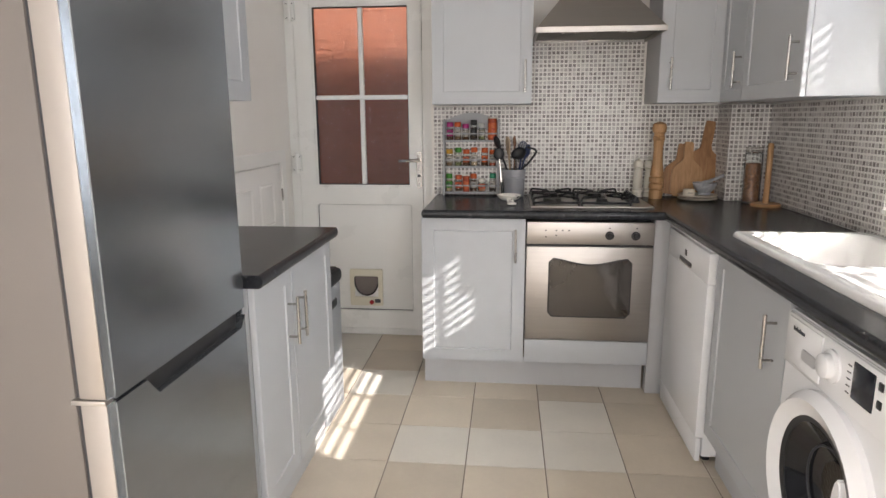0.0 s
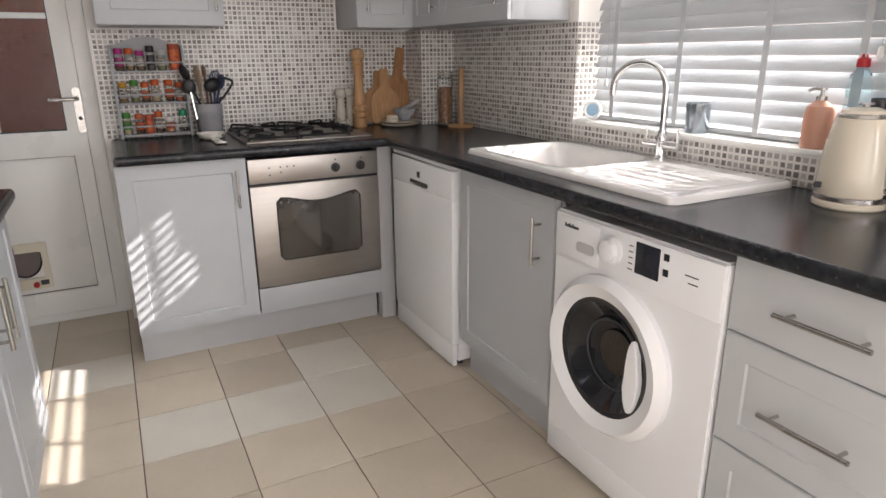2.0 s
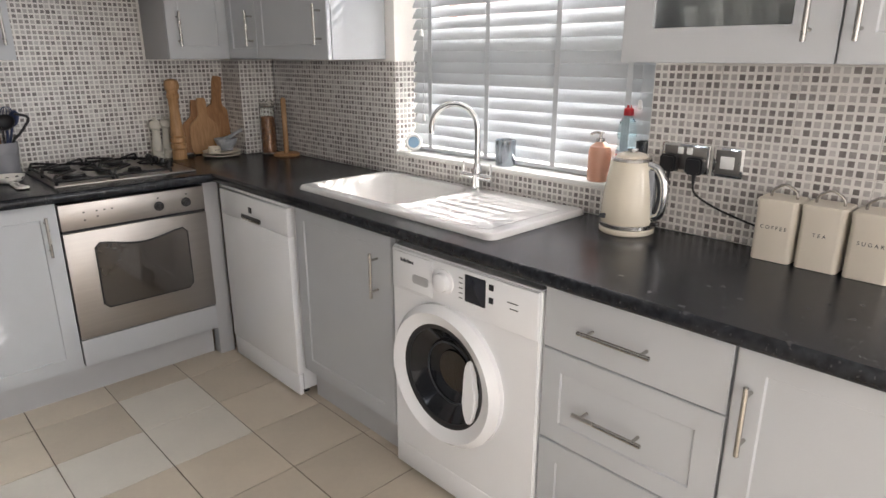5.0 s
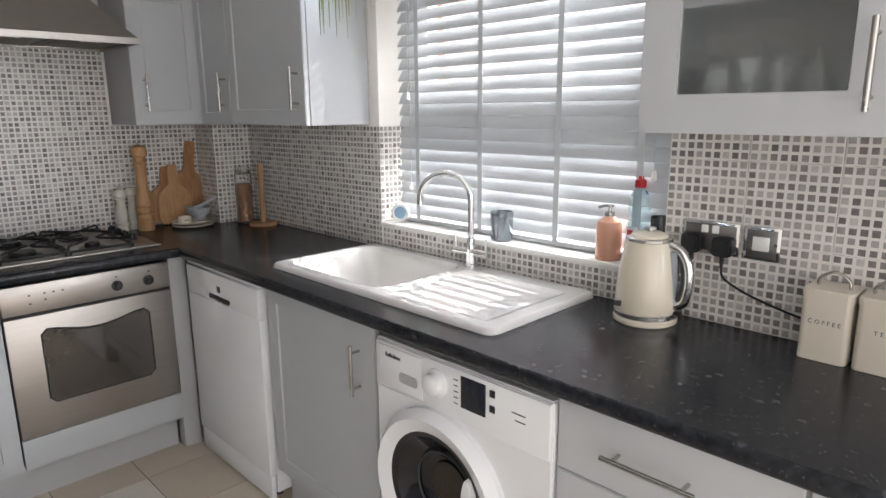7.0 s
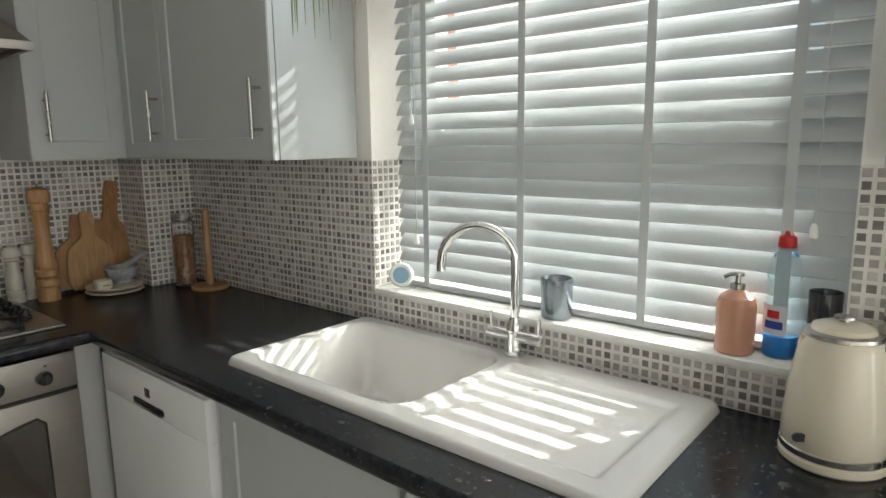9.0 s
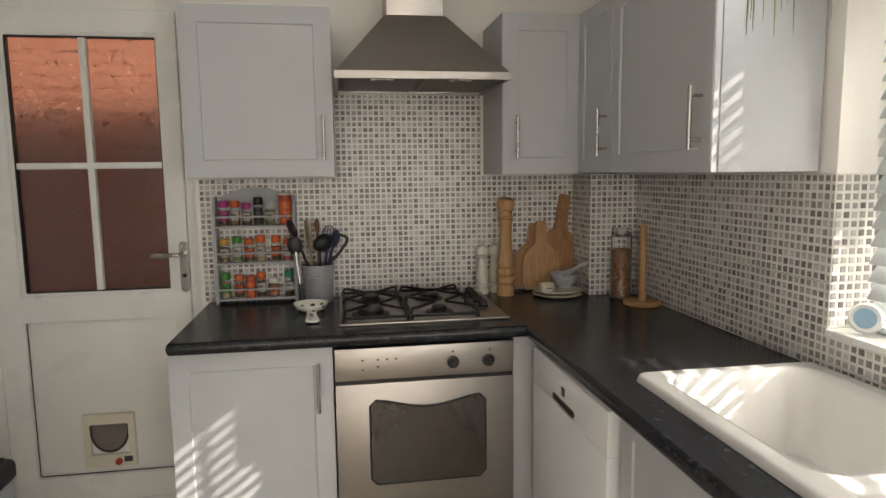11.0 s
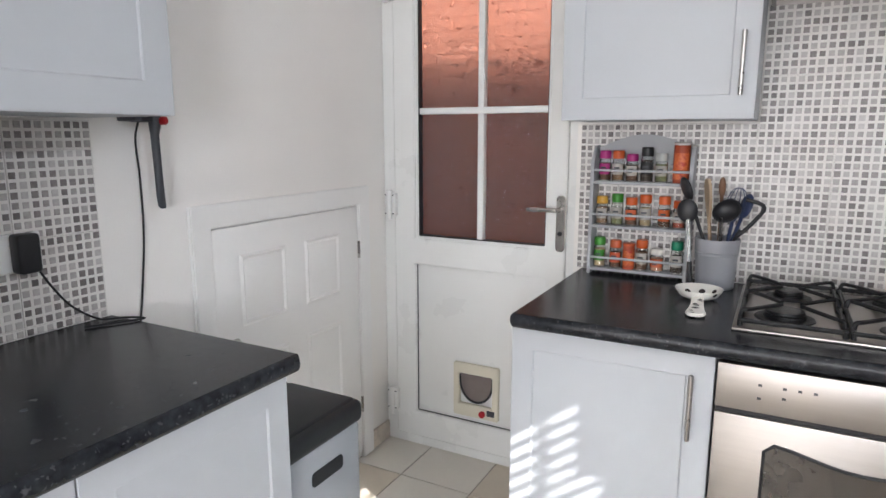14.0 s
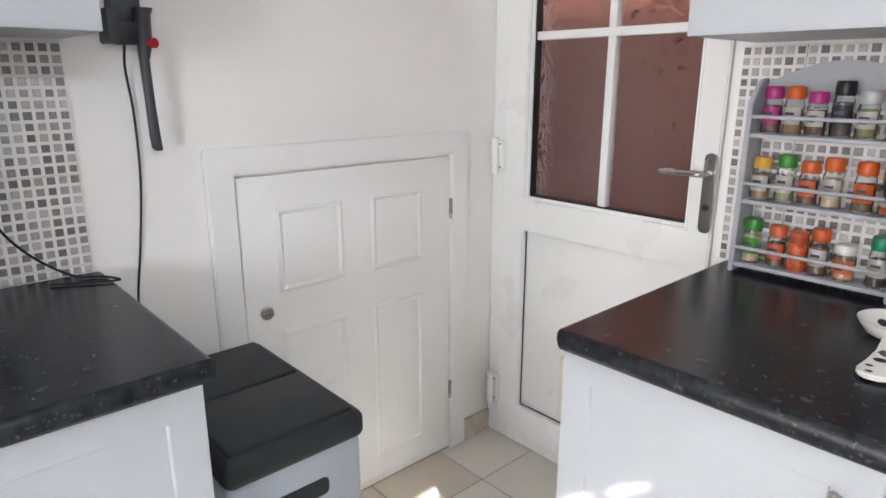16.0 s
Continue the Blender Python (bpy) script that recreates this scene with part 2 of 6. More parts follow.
SLAT = mat("white_faux_wood_slat", (0.53, 0.55, 0.57), 0.4, vary=0.02, scale=5, fine=60, bump=0.01, grain=(1, 0.1, 1), sub=0.0)
PANE = glass_mat("clear_glass", (0.97, 0.99, 0.98))
BARK = glass_mat("patterned_glass", (0.97, 0.96, 0.95), rough=0.012, bump=0.36, scale=30)
BRICK = mat("red_brick", (0.41, 0.155, 0.092), 0.85, vary=0.12, scale=2.0, fine=60, bump=0.1, piece=0.6)
MORTAR = mat("mortar", (0.27, 0.10, 0.062), 0.9, vary=0.15, scale=5, fine=90, bump=0.08)
CONCRETE = mat("dark_paving", (0.12, 0.11, 0.10), 0.85, vary=0.15, scale=2, fine=60, bump=0.08)
CREAM = mat("cream_enamel", (0.68, 0.615, 0.50), 0.22, vary=0.02, scale=5, fine=60, bump=0.003, coat=0.3)
TIN = mat("cream_tin_paint", (0.66, 0.60, 0.51), 0.5, vary=0.03, scale=6, fine=120, bump=0.012)
GREYPAINT = mat("grey_painted_wood", (0.40, 0.405, 0.42), 0.5, vary=0.04, scale=8, fine=150, bump=0.015, grain=(1, 1, 4))
DARKGREY = mat("dark_grey_plastic", (0.045, 0.048, 0.055), 0.45, vary=0.08, scale=8, fine=250, bump=0.015)
BINGREY = mat("light_grey_plastic", (0.34, 0.36, 0.385), 0.5, vary=0.03, scale=6, fine=250, bump=0.015)
BINLID = mat("black_bin_lid", (0.014, 0.016, 0.018), 0.5, vary=0.1, scale=8, fine=250, bump=0.02)
FLAPCREAM = mat("yellowed_white_plastic", (0.74, 0.70, 0.58), 0.4, vary=0.04, scale=6, fine=80, bump=0.005)
RED = mat("red_plastic", (0.42, 0.015, 0.02), 0.35, vary=0.08, scale=8, fine=100, bump=0.005)
CORD = mat("black_cable", (0.012, 0.012, 0.013), 0.5, vary=0.1, scale=8, fine=100, bump=0.01)

# ---------------------------------------------------------------- builders
ORIGIN = {}


def box(x0, x1, y0, y1, z0, z1, bev=0.0, seg=2, bm=None):
    own = bmesh.new()
    bmesh.ops.create_cube(own, size=1)
    bmesh.ops.transform(own, matrix=Matrix.LocRotScale(((x0 + x1) / 2, (y0 + y1) / 2, (z0 + z1) / 2), None, (abs(x1 - x0), abs(y1 - y0), abs(z1 - z0))), verts=own.verts)
    if bev:
        bmesh.ops.bevel(own, geom=own.edges[:], offset=bev, segments=seg, affect="EDGES", profile=0.5)
    return join(bm, own)


def join(bm, own):
    if bm is None:
        return own
    me = bpy.data.meshes.new("tmp")
    own.to_mesh(me)
    own.free()
    bm.from_mesh(me)
    bpy.data.meshes.remove(me)
    return bm


def cyl(p0, p1, r, seg=16, r2=None, bm=None, bev=0.0):
    own = bmesh.new()
    p0, p1 = Vector(p0), Vector(p1)
    d = p1 - p0
    bmesh.ops.create_cone(own, cap_ends=True, segments=seg, radius1=r, radius2=r if r2 is None else r2, depth=d.length)
    if bev:
        bmesh.ops.bevel(own, geom=[e for e in own.edges if len(e.link_faces) == 2 and any(len(f.verts) > 4 for f in e.link_faces)], offset=bev, segments=2, affect="EDGES")
    bmesh.ops.transform(own, matrix=Matrix.Translation((p0 + p1) / 2) @ d.to_track_quat("Z", "Y").to_matrix().to_4x4(), verts=own.verts)
    return join(bm, own)


def lathe(profile, center=(0, 0, 0), seg=24, bm=None, axis=None):
    """A turned shape from (radius, height) pairs."""
    own = bmesh.new()
    rings = []
    for r, z in profile:
        if r <= 1e-6:
            rings.append([own.verts.new((0, 0, z))])
        else:
            rings.append([own.verts.new((r * math.cos(2 * math.pi * i / seg), r * math.sin(2 * math.pi * i / seg), z)) for i in range(seg)])
    for a, b in zip(rings, rings[1:]):
        for i in range(seg):
            j = (i + 1) % seg
            vs = [a[i % len(a)], a[j % len(a)], b[j % len(b)], b[i % len(b)]]
            vs = [v for k, v in enumerate(vs) if v not in vs[:k]]
            if len(vs) > 2:
                own.faces.new(vs)
    loop = tuple(profile[0]) == tuple(profile[-1])
    if loop:
        bmesh.ops.remove_doubles(own, verts=own.verts, dist=1e-6)
    for end, flip in ((rings[0], True), (rings[-1], False)):
        if len(end) > 1 and not loop:
            own.faces.new(end[::-1] if flip else end)
    m = Matrix.Translation(center)
    if axis is not None:
        m = m @ Vector(axis).to_track_quat("Z", "Y").to_matrix().to_4x4()
    bmesh.ops.transform(own, matrix=m, verts=own.verts)
    return join(bm, own)


def tube(points, r, seg=8, bm=None, closed=False, smooth=6):
    """A rod or cable swept along a smooth line through the points."""
    P = [Vector(p) for p in points]
    if smooth and len(P) > 2:
        Q = []
        for i in range(len(P) - 1):
            a, b, c, d = P[max(0, i - 1)], P[i], P[i + 1], P[min(len(P) - 1, i + 2)]
            for k in range(smooth):
                t = k / smooth
                Q.append(0.5 * ((2 * b) + (c - a) * t + (2 * a - 5 * b + 4 * c - d) * t * t + (3 * b - a - 3 * c + d) * t ** 3))
        P = Q + [P[-1]]
    own = bmesh.new()
    rings = []
    n = None
    for i, p in enumerate(P):
        t = (P[min(i + 1, len(P) - 1)] - P[max(i - 1, 0)]).normalized()
        if n is None:
            n = t.orthogonal().normalized()
        n = (n - t * n.dot(t)).normalized()
        b = t.cross(n)
        rings.append([own.verts.new(p + r * (math.cos(2 * math.pi * k / seg) * n + math.sin(2 * math.pi * k / seg) * b)) for k in range(seg)])
    for a, b in zip(rings, rings[1:]):
        for k in range(seg):
            own.faces.new((a[k], a[(k + 1) % seg], b[(k + 1) % seg], b[k]))
    own.faces.new(rings[0][::-1])
    own.faces.new(rings[-1])
    return join(bm, own)


def prism(outline, axis, a, b, bev=0.0, seg=2, bm=None):
    """A flat outline of (u, v) pairs pushed from a to b along axis x, y or z."""
    put = {"x": lambda u, v, w: (w, u, v), "y": lambda u, v, w: (u, w, v), "z": lambda u, v, w: (u, v, w)}[axis]
    own = bmesh.new()
    lo = [own.verts.new(put(u, v, a)) for u, v in outline]
    hi = [own.verts.new(put(u, v, b)) for u, v in outline]
    own.faces.new(lo[::-1])
    own.faces.new(hi)
    for i in range(len(lo)):
        j = (i + 1) % len(lo)
        own.faces.new((lo[i], lo[j], hi[j], hi[i]))
    bmesh.ops.recalc_face_normals(own, faces=own.faces[:])
    if bev:
        bmesh.ops.bevel(own, geom=own.edges[:], offset=bev, segments=seg, affect="EDGES")
    return join(bm, own)


def plate(us, vs, holes, axis, a, b, bev=0.0, bm=None):
    """A slab cut by the lines us and vs, with the cells (i, j) in holes left open, from a to b along axis."""
    put = {"x": lambda u, v, w: (w, u, v), "y": lambda u, v, w: (u, w, v), "z": lambda u, v, w: (u, v, w)}[axis]
    own = bmesh.new()
    cache = {}

    def V(i, j, k):
        if (i, j, k) not in cache:
            cache[(i, j, k)] = own.verts.new(put(us[i], vs[j], (a, b)[k]))
        return cache[(i, j, k)]

    keep = {(i, j) for i in range(len(us) - 1) for j in range(len(vs) - 1)} - set(holes)
    for i, j in keep:
        for k in (0, 1):
            own.faces.new([V(p, q, k) for p, q in ((i, j), (i + 1, j), (i + 1, j + 1), (i, j + 1))])
        for di, dj, e in ((-1, 0, ((i, j), (i, j + 1))), (1, 0, ((i + 1, j), (i + 1, j + 1))), (0, -1, ((i, j), (i + 1, j))), (0, 1, ((i, j + 1), (i + 1, j + 1)))):
            if (i + di, j + dj) not in keep:
                (p, q), (r, s) = e
                own.faces.new((V(p, q, 0), V(r, s, 0), V(r, s, 1), V(p, q, 1)))
    bmesh.ops.recalc_face_normals(own, faces=own.faces[:])
    if bev:
        ed = [e for e in own.edges if e.calc_face_angle(0) > 1.0]
        bmesh.ops.bevel(own, geom=ed, offset=bev, segments=2, affect="EDGES")
    return join(bm, own)


def rounded(w, h, r, n=5, cx=0.0, cy=0.0):
    pts = []
    for ox, oy, a0 in ((w / 2 - r, h / 2 - r, 0), (-w / 2 + r, h / 2 - r, 90), (-w / 2 + r, -h / 2 + r, 180), (w / 2 - r, -h / 2 + r, 270)):
        for k in range(n + 1):
            a = radians(a0 + 90 * k / n)
            pts.append((cx + ox + r * math.cos(a), cy + oy + r * math.sin(a)))
    return pts


def mesh_of(name, bm, material, smooth=35):
    me = bpy.data.meshes.new(name)
    bmesh.ops.recalc_face_normals(bm, faces=bm.faces[:])
    lim = radians(smooth)
    for f in bm.faces:
        f.smooth = True
    for e in bm.edges:
        if len(e.link_faces) == 2:
            e.smooth = e.calc_face_angle(0) < lim
    bm.to_mesh(me)
    bm.free()
    for m in material if isinstance(material, (list, tuple)) else [material]:
        me.materials.append(m)
    return me


def thing(name, loc, label, category, group="", kind=""):
    ob = new(name)
    ob.empty_display_size = 0.05
    ob.location = loc
    ORIGIN[ob.name] = Vector(loc)
    return tagged(ob, label, category, group, kind)


def solid(name, bm, material, label, category, kind="", group="", smooth=35):
    """A thing or a piece of the setting that is one mesh, built in world coordinates, its origin at its base."""
    xs = [v.co for v in bm.verts]
    base = Vector(((min(v.x for v in xs) + max(v.x for v in xs)) / 2, (min(v.y for v in xs) + max(v.y for v in xs)) / 2, min(v.z for v in xs)))
    bmesh.ops.translate(bm, vec=-base, verts=bm.verts)
    ob = new(name, mesh_of(name, bm, material, smooth))
    ob.location = base
    ORIGIN[ob.name] = base
    return tagged(ob, label, category, group, kind)


def part(name, bm, material, parent, label="", smooth=35, kind=""):
    """One mesh under a thing or a part, built in world coordinates."""
    base = ORIGIN[parent.name]
    bmesh.ops.translate(bm, vec=-base, verts=bm.verts)
    ob = new(name, mesh_of(name, bm, material, smooth))
    ob.parent = parent
    ORIGIN[ob.name] = base
    return tagged(ob, label, kind=kind)


def text(body, size, m, parent, material, name="lettering"):
    """Words, turned into a mesh and set at the pose m, under a thing."""
    cu = bpy.data.curves.new("words", "FONT")
    cu.body, cu.size, cu.align_x, cu.align_y, cu.extrude = body, size, "CENTER", "CENTER", 0.0003
    tmp = bpy.data.objects.new("words", cu)
    scene.collection.objects.link(tmp)
    me = bpy.data.meshes.new_from_object(tmp.evaluated_get(bpy.context.evaluated_depsgraph_get()))
    bpy.data.objects.remove(tmp)
    bpy.data.curves.remove(cu)
    me.transform(Matrix.Translation(-ORIGIN[parent.name]) @ m)
    me.materials.clear()
    me.materials.append(material)
    ob = new(name, me)
    ob.parent = parent
    ORIGIN[ob.name] = ORIGIN[parent.name]
    return ob


# Facing: a pose whose x runs along the front, y into the unit and z up
def to_world(bm, m):
    bmesh.ops.transform(bm, matrix=m, verts=bm.verts)
    return bm


def panel_door(w, h, t=0.019, rail=0.085, depth=0.005, inset=True):
    """A framed door front, its face at y = 0 looking to -y, from (0, 0) to (w, h)."""
    bm = box(0, w, 0, t, 0, h)
    if inset:
        front = min(bm.faces, key=lambda f: f.calc_center_median().y)
        r = bmesh.ops.inset_region(bm, faces=[front], thickness=rail)
        r2 = bmesh.ops.inset_region(bm, faces=[front], thickness=0.005, depth=-depth)
    outer = [e for e in bm.edges if all(abs(v.co.y) < 1e-6 for v in e.verts) and all(min(abs(v.co.x), abs(v.co.x - w), abs(v.co.z), abs(v.co.z - h)) < 1e-6 for v in e.verts)
             and any(abs(abs(f.normal.y) - 1) > 0.1 for f in e.link_faces)]
    bmesh.ops.bevel(bm, geom=outer, offset=0.0025, segments=2, affect="EDGES")
    return bm


def bar_handle(x, z, length=0.165, upright=True, reach=0.034, r=0.006):
    """A round bar on two posts, in front of a door's face at y = 0; x, z is its middle."""
    h = length / 2
    a = h - 0.025
    if upright:
        bm = cyl((x, -reach, z - h), (x, -reach, z + h), r, 14, bev=0.0012)
        for s in (-a, a):
            cyl((x, 0, z + s), (x, -reach, z + s), r * 0.75, 10, bm=bm)
    else:
        bm = cyl((x - h, -reach, z), (x + h, -reach, z), r, 14, bev=0.0012)
        for s in (-a, a):
            cyl((x + s, 0, z), (x + s, -reach, z), r * 0.75, 10, bm=bm)
    return bm


SOUTH = lambda x, y, z: pose(x, y, z)                 # faces -y, along +x
WEST = lambda x, y, z: pose(x, y, z, 0, 0, -90)       # faces -x, along -y
EAST = lambda x, y, z: pose(x, y, z, 0, 0, 90)        # faces +x, along +y


def fit_door(unit, m, w, h, handle=None, inset=True, name="door", hlen=0.165, rail=0.085):
    d = part(name, to_world(panel_door(w, h, inset=inset, rail=rail), m), UNIT, unit)
    if handle:
        x, z, up = handle
        part("handle", to_world(bar_handle(x, z, hlen, up), m), SATIN, d, "brushed metal bar handle")
    return d

# ---------------------------------------------------------------- the room
XW, XE, YN, YS, ZC, OUT = -1.20, 1.48, 3.61, -1.90, 2.40, 1.755
WY0, WY1, WZ0, WZ1 = 1.10, 2.333, 1.035, 2.09
TOP, UNDER = 0.93, 0.89           # worktop
GX, GY = (-0.015, 0.318), (2.243, 0.312)

solid("floor", box(-1.45, OUT, -2.1, 3.98, -0.12, -0.004), FLOORGROUT, "brown grouted bed of the tiled floor", "floor", "structure")
solid("ceiling", box(-1.45, OUT, -2.1, 3.98, ZC, ZC + 0.12), CEIL, "plain white painted ceiling", "ceiling", "structure")
wall_north = solid("wall_north", plate((XW, -0.305, OUT), (0, 2.17, ZC), {(0, 0)}, "y", YN + 0.006, 3.98), WALL, "cream painted wall with mosaic tiles over the hob", "wall", "structure")
wall_west = solid("wall_west", box(-1.45, XW, -2.1, 3.98, 0, ZC), WALL, "off-white painted wall", "wall", "structure")
# the opening south of y -0.72 is unseen, added for the side fill
wall_east = solid("wall_east", plate((-2.1, -1.8, -0.72, WY0, WY1 + 0.006, YN), (0, 0.9, WZ0, WZ1, 2.1, ZC), {(3, 2), (1, 1), (1, 2), (1, 3)}, "x", XE + 0.006, OUT), WALL, "off-white painted wall with mosaic tiles and a window", "wall", "structure")
# unseen wall; its opening is added to hold the rear fill
solid("wall_south", plate((XW, -0.95, 0.50, XE + 0.004), (0, 2.2, ZC), {(1, 0)}, "y", YS - 0.15, YS), WALL, "unseen plain painted wall round an added opening for fill light", "wall", "structure")
# two unseen blocks, added to set the shadow line on the wall next door
solid("upper_storey", box(-1.45, OUT, -2.1, 3.98, ZC + 0.125, 3.976), BRICK, "unseen plain brick upper storey, added to shade the wall next door", "wall", "structure")
solid("side_wing", box(OUT + 0.003, 6.5, 3.70, 3.98, -0.13, 3.976), BRICK, "unseen plain brick block, added to shade the wall next door", "wall", "structure")
pillar = solid("boxing", box(1.286, 1.484, 3.401, YN + 0.004, TOP + 0.002, 1.43), WALL, "square tiled boxing in the corner over the worktop", "boxing", "structure")

# ---------------------------------------------------------------- window and blind
window = thing("window_1", (1.67, (WY0 + WY1) / 2, WZ0), "white plastic framed kitchen window behind a blind", "window", kind="structure")
PY0, PY1, PZ0, PZ1 = WY0 + 0.045, 2.27, WZ0 + 0.055, 2.014
fr = plate((WY0 + 0.002, PY0, PY1, WY1 + 0.003), (WZ0 + 0.002, PZ0, PZ1, WZ1 - 0.002), {(1, 1)}, "x", 1.64, 1.70, 0.003)
part("window_frame", fr, UPVC, window)
part("transom", box(1.64, 1.70, PY0, PY1, 1.45, 1.575, 0.004), UPVC, window)
part("casement_frame", box(1.641, 1.699, 2.212, PY1, 1.575, PZ1, 0.003), UPVC, window)
part("casement_frame", box(1.641, 1.699, PY0, 1.20, 1.575, PZ1, 0.003), UPVC, window)
for y0, y1, z0, z1 in ((PY0, PY1, PZ0, 1.45), (1.20, 2.212, 1.575, PZ1)):
    p = part("pane", box(1.668, 1.672, y0, y1, z0, z1), PANE, window)
    p.visible_shadow = False
sill = solid("window_sill", box(1.474, 1.64, WY0 - 0.004, WY1 + 0.002, WZ0 - 0.012, WZ0 + 0.004, 0.003), UPVC, "white tiled window sill", "sill", "structure")

SILL = WZ0 + 0.004
blind = thing("venetian_blind", (1.58, 1.72, SILL), "white faux-wood venetian blind hung in the window, slats half open", "blind")
BY0, BY1, PITCH, TILTS = 1.108, 2.31, 0.0445, 57.5
TAPES = (1.22, 1.513, 1.849, 2.18)
part("headrail", box(1.55, 1.61, BY0, BY1, 2.042, 2.086, 0.003), SLAT, blind)
part("bottom_rail", box(1.555, 1.605, BY0, BY1, SILL + 0.004, SILL + 0.022, 0.004), SLAT, blind)
slat_mesh = None
zs = SILL + 0.055
k = 0
while zs < 2.03:
    if slat_mesh is None:
        sb = bmesh.new()
        rows = []
        for i in range(7):
            u = (i / 6 - 0.5) * 0.05
            bow = 0.0022 * (1 - (2 * i / 6 - 1) ** 2)
            rows.append((u, bow))
        prof = rows + [(u, b - 0.0028) for u, b in reversed(rows)]
        sb = prism([(u, b) for u, b in prof], "y", BY0, BY1)
        slat_mesh = mesh_of("slat", sb, SLAT, 50)
    s = new("slat", slat_mesh)
    s.parent = blind
    tl = TILTS + random.uniform(-1.2, 1.2)
    # slats before the transom tilt further, imitating its shaded band
    if 1.365 < zs < 1.50:
        tl += 6
    s.matrix_basis = pose(0, -1.72, zs - SILL, 0, -tl, 0)
    zs += PITCH
for y in TAPES:
    tp = box(1.548, 1.549, y - 0.0105, y + 0.0105, SILL + 0.01, 2.045)
    cyl((1.612, y, SILL + 0.01), (1.612, y, 2.045), 0.0012, 6, bm=tp)
    part("ladder_tape", tp, SLAT, blind)

for y, z in ((2.225, 1.56), (2.212, 1.205), (1.172, 1.315)):
    cd_ = cyl((1.541, y, 2.05), (1.541, y, z), 0.0011, 6)
    c_ = part("pull_cord", cd_, SLAT, blind, "thin white pull cord")
    part("tassel", lathe([(0.003, 0.03), (0.0065, 0.024), (0.0085, 0.004), (0.006, 0), (0, 0)][::-1], (1.541, y, z - 0.028), 12), UPVC, c_)

# ---------------------------------------------------------------- back door
door = thing("door_1", (-0.76, 3.80, 0.0), "white plastic back door with four patterned panes and a cat flap, closed", "door", kind="structure")
DY = 3.742
jm = plate((XW + 0.001, -1.14, -0.375, -0.308), (0.0, 0.045, 2.11, 2.168), {(1, 1)}, "y", DY + 0.01, DY + 0.11, 0.004)
part("door_frame", jm, UPVC, door)
DX0, DX1 = -1.138, -0.377
GX0, GX1, GZ0, GZ1 = -1.039, -0.447, 0.955, 2.02
lf = plate((DX0, GX0, GX1, DX1), (0.047, 0.165, 0.845, GZ0, GZ1, 2.108), {(1, 1), (1, 3)}, "y", DY, DY + 0.07, 0.004)
part("leaf_frame", lf, UPVC, door)
part("lower_panel", box(GX0 - 0.004, GX1 + 0.004, DY + 0.022, DY + 0.06, 0.15, 0.86, 0.002), UPVC, door)
bead = plate((GX0, GX0 + 0.012, GX1 - 0.012, GX1), (GZ0, GZ0 + 0.012, GZ1 - 0.012, GZ1), {(1, 1)}, "y", DY + 0.008, DY + 0.05, 0.003)
part("glazing_bead", bead, UPVC, door)
gk = plate((GX0 + 0.0115, GX0 + 0.0165, GX1 - 0.0165, GX1 - 0.0115), (GZ0 + 0.0115, GZ0 + 0.0165, GZ1 - 0.0165, GZ1 - 0.0115), {(1, 1)}, "y", DY + 0.016, DY + 0.045)
part("gasket", gk, BLACK, door)
pg = plate((GX0 - 0.001, GX0 + 0.003, GX1 - 0.003, GX1 + 0.001), (0.164, 0.168, 0.842, 0.846), {(1, 1)}, "y", DY + 0.017, DY + 0.023)
part("panel_gasket", pg, DARKGREY, door)
GM, GMZ = -0.743, 1.491
part("glazing_bar", box(GM - 0.013, GM + 0.013, DY + 0.02, DY + 0.055, GZ0, GZ1, 0.003), UPVC, door)
part("glazing_bar", box(GX0, GX1, DY + 0.0195, DY + 0.0555, GMZ - 0.013, GMZ + 0.013, 0.003), UPVC, door)
for x0, x1 in ((GX0, GM - 0.012), (GM + 0.012, GX1)):
    for z0, z1 in ((GZ0, GMZ - 0.012), (GMZ + 0.012, GZ1)):
        p = part("pane", box(x0, x1, DY + 0.038, DY + 0.042, z0, z1), BARK, door)
        p.data.materials.append(PANE)
        for f in p.data.polygons:
            f.material_index = 1 if f.normal.y > 0.5 else 0
for z in (1.985, 1.10, 0.21):
    hb = box(-1.176, -1.124, DY - 0.026, DY + 0.01, z - 0.05, z + 0.05, 0.005)
    cyl((-1.146, DY - 0.035, z - 0.062), (-1.146, DY - 0.035, z + 0.062), 0.0125, 12, bm=hb)
    hg = part("hinge", hb, UPVC, door)
    # dark grey strips laid on the hinge for the shade in its gaps
    part("hinge_gap", box(-1.172, -1.128, DY - 0.0275, DY - 0.0255, z + 0.038, z + 0.042), DARKGREY, hg)
    part("hinge_gap", box(-1.172, -1.128, DY - 0.0275, DY - 0.0255, z - 0.042, z - 0.038), DARKGREY, hg)
lk = prism(rounded(0.034, 0.215, 0.014, 4, -0.394, 1.062), "y", DY - 0.012, DY, 0.002)
dh = part("handle_plate", lk, SATIN, door, "satin metal handle plate")
lv = tube([(-0.394, DY - 0.012, 1.118), (-0.394, DY - 0.045, 1.118), (-0.416, DY - 0.055, 1.118), (-0.513, DY - 0.055, 1.116)], 0.009, 10)
part("lever", lv, SATIN, dh)
part("keyhole", cyl((-0.394, DY - 0.014, 1.025), (-0.394, DY - 0.006, 1.025), 0.009, 14), BLACK, dh)
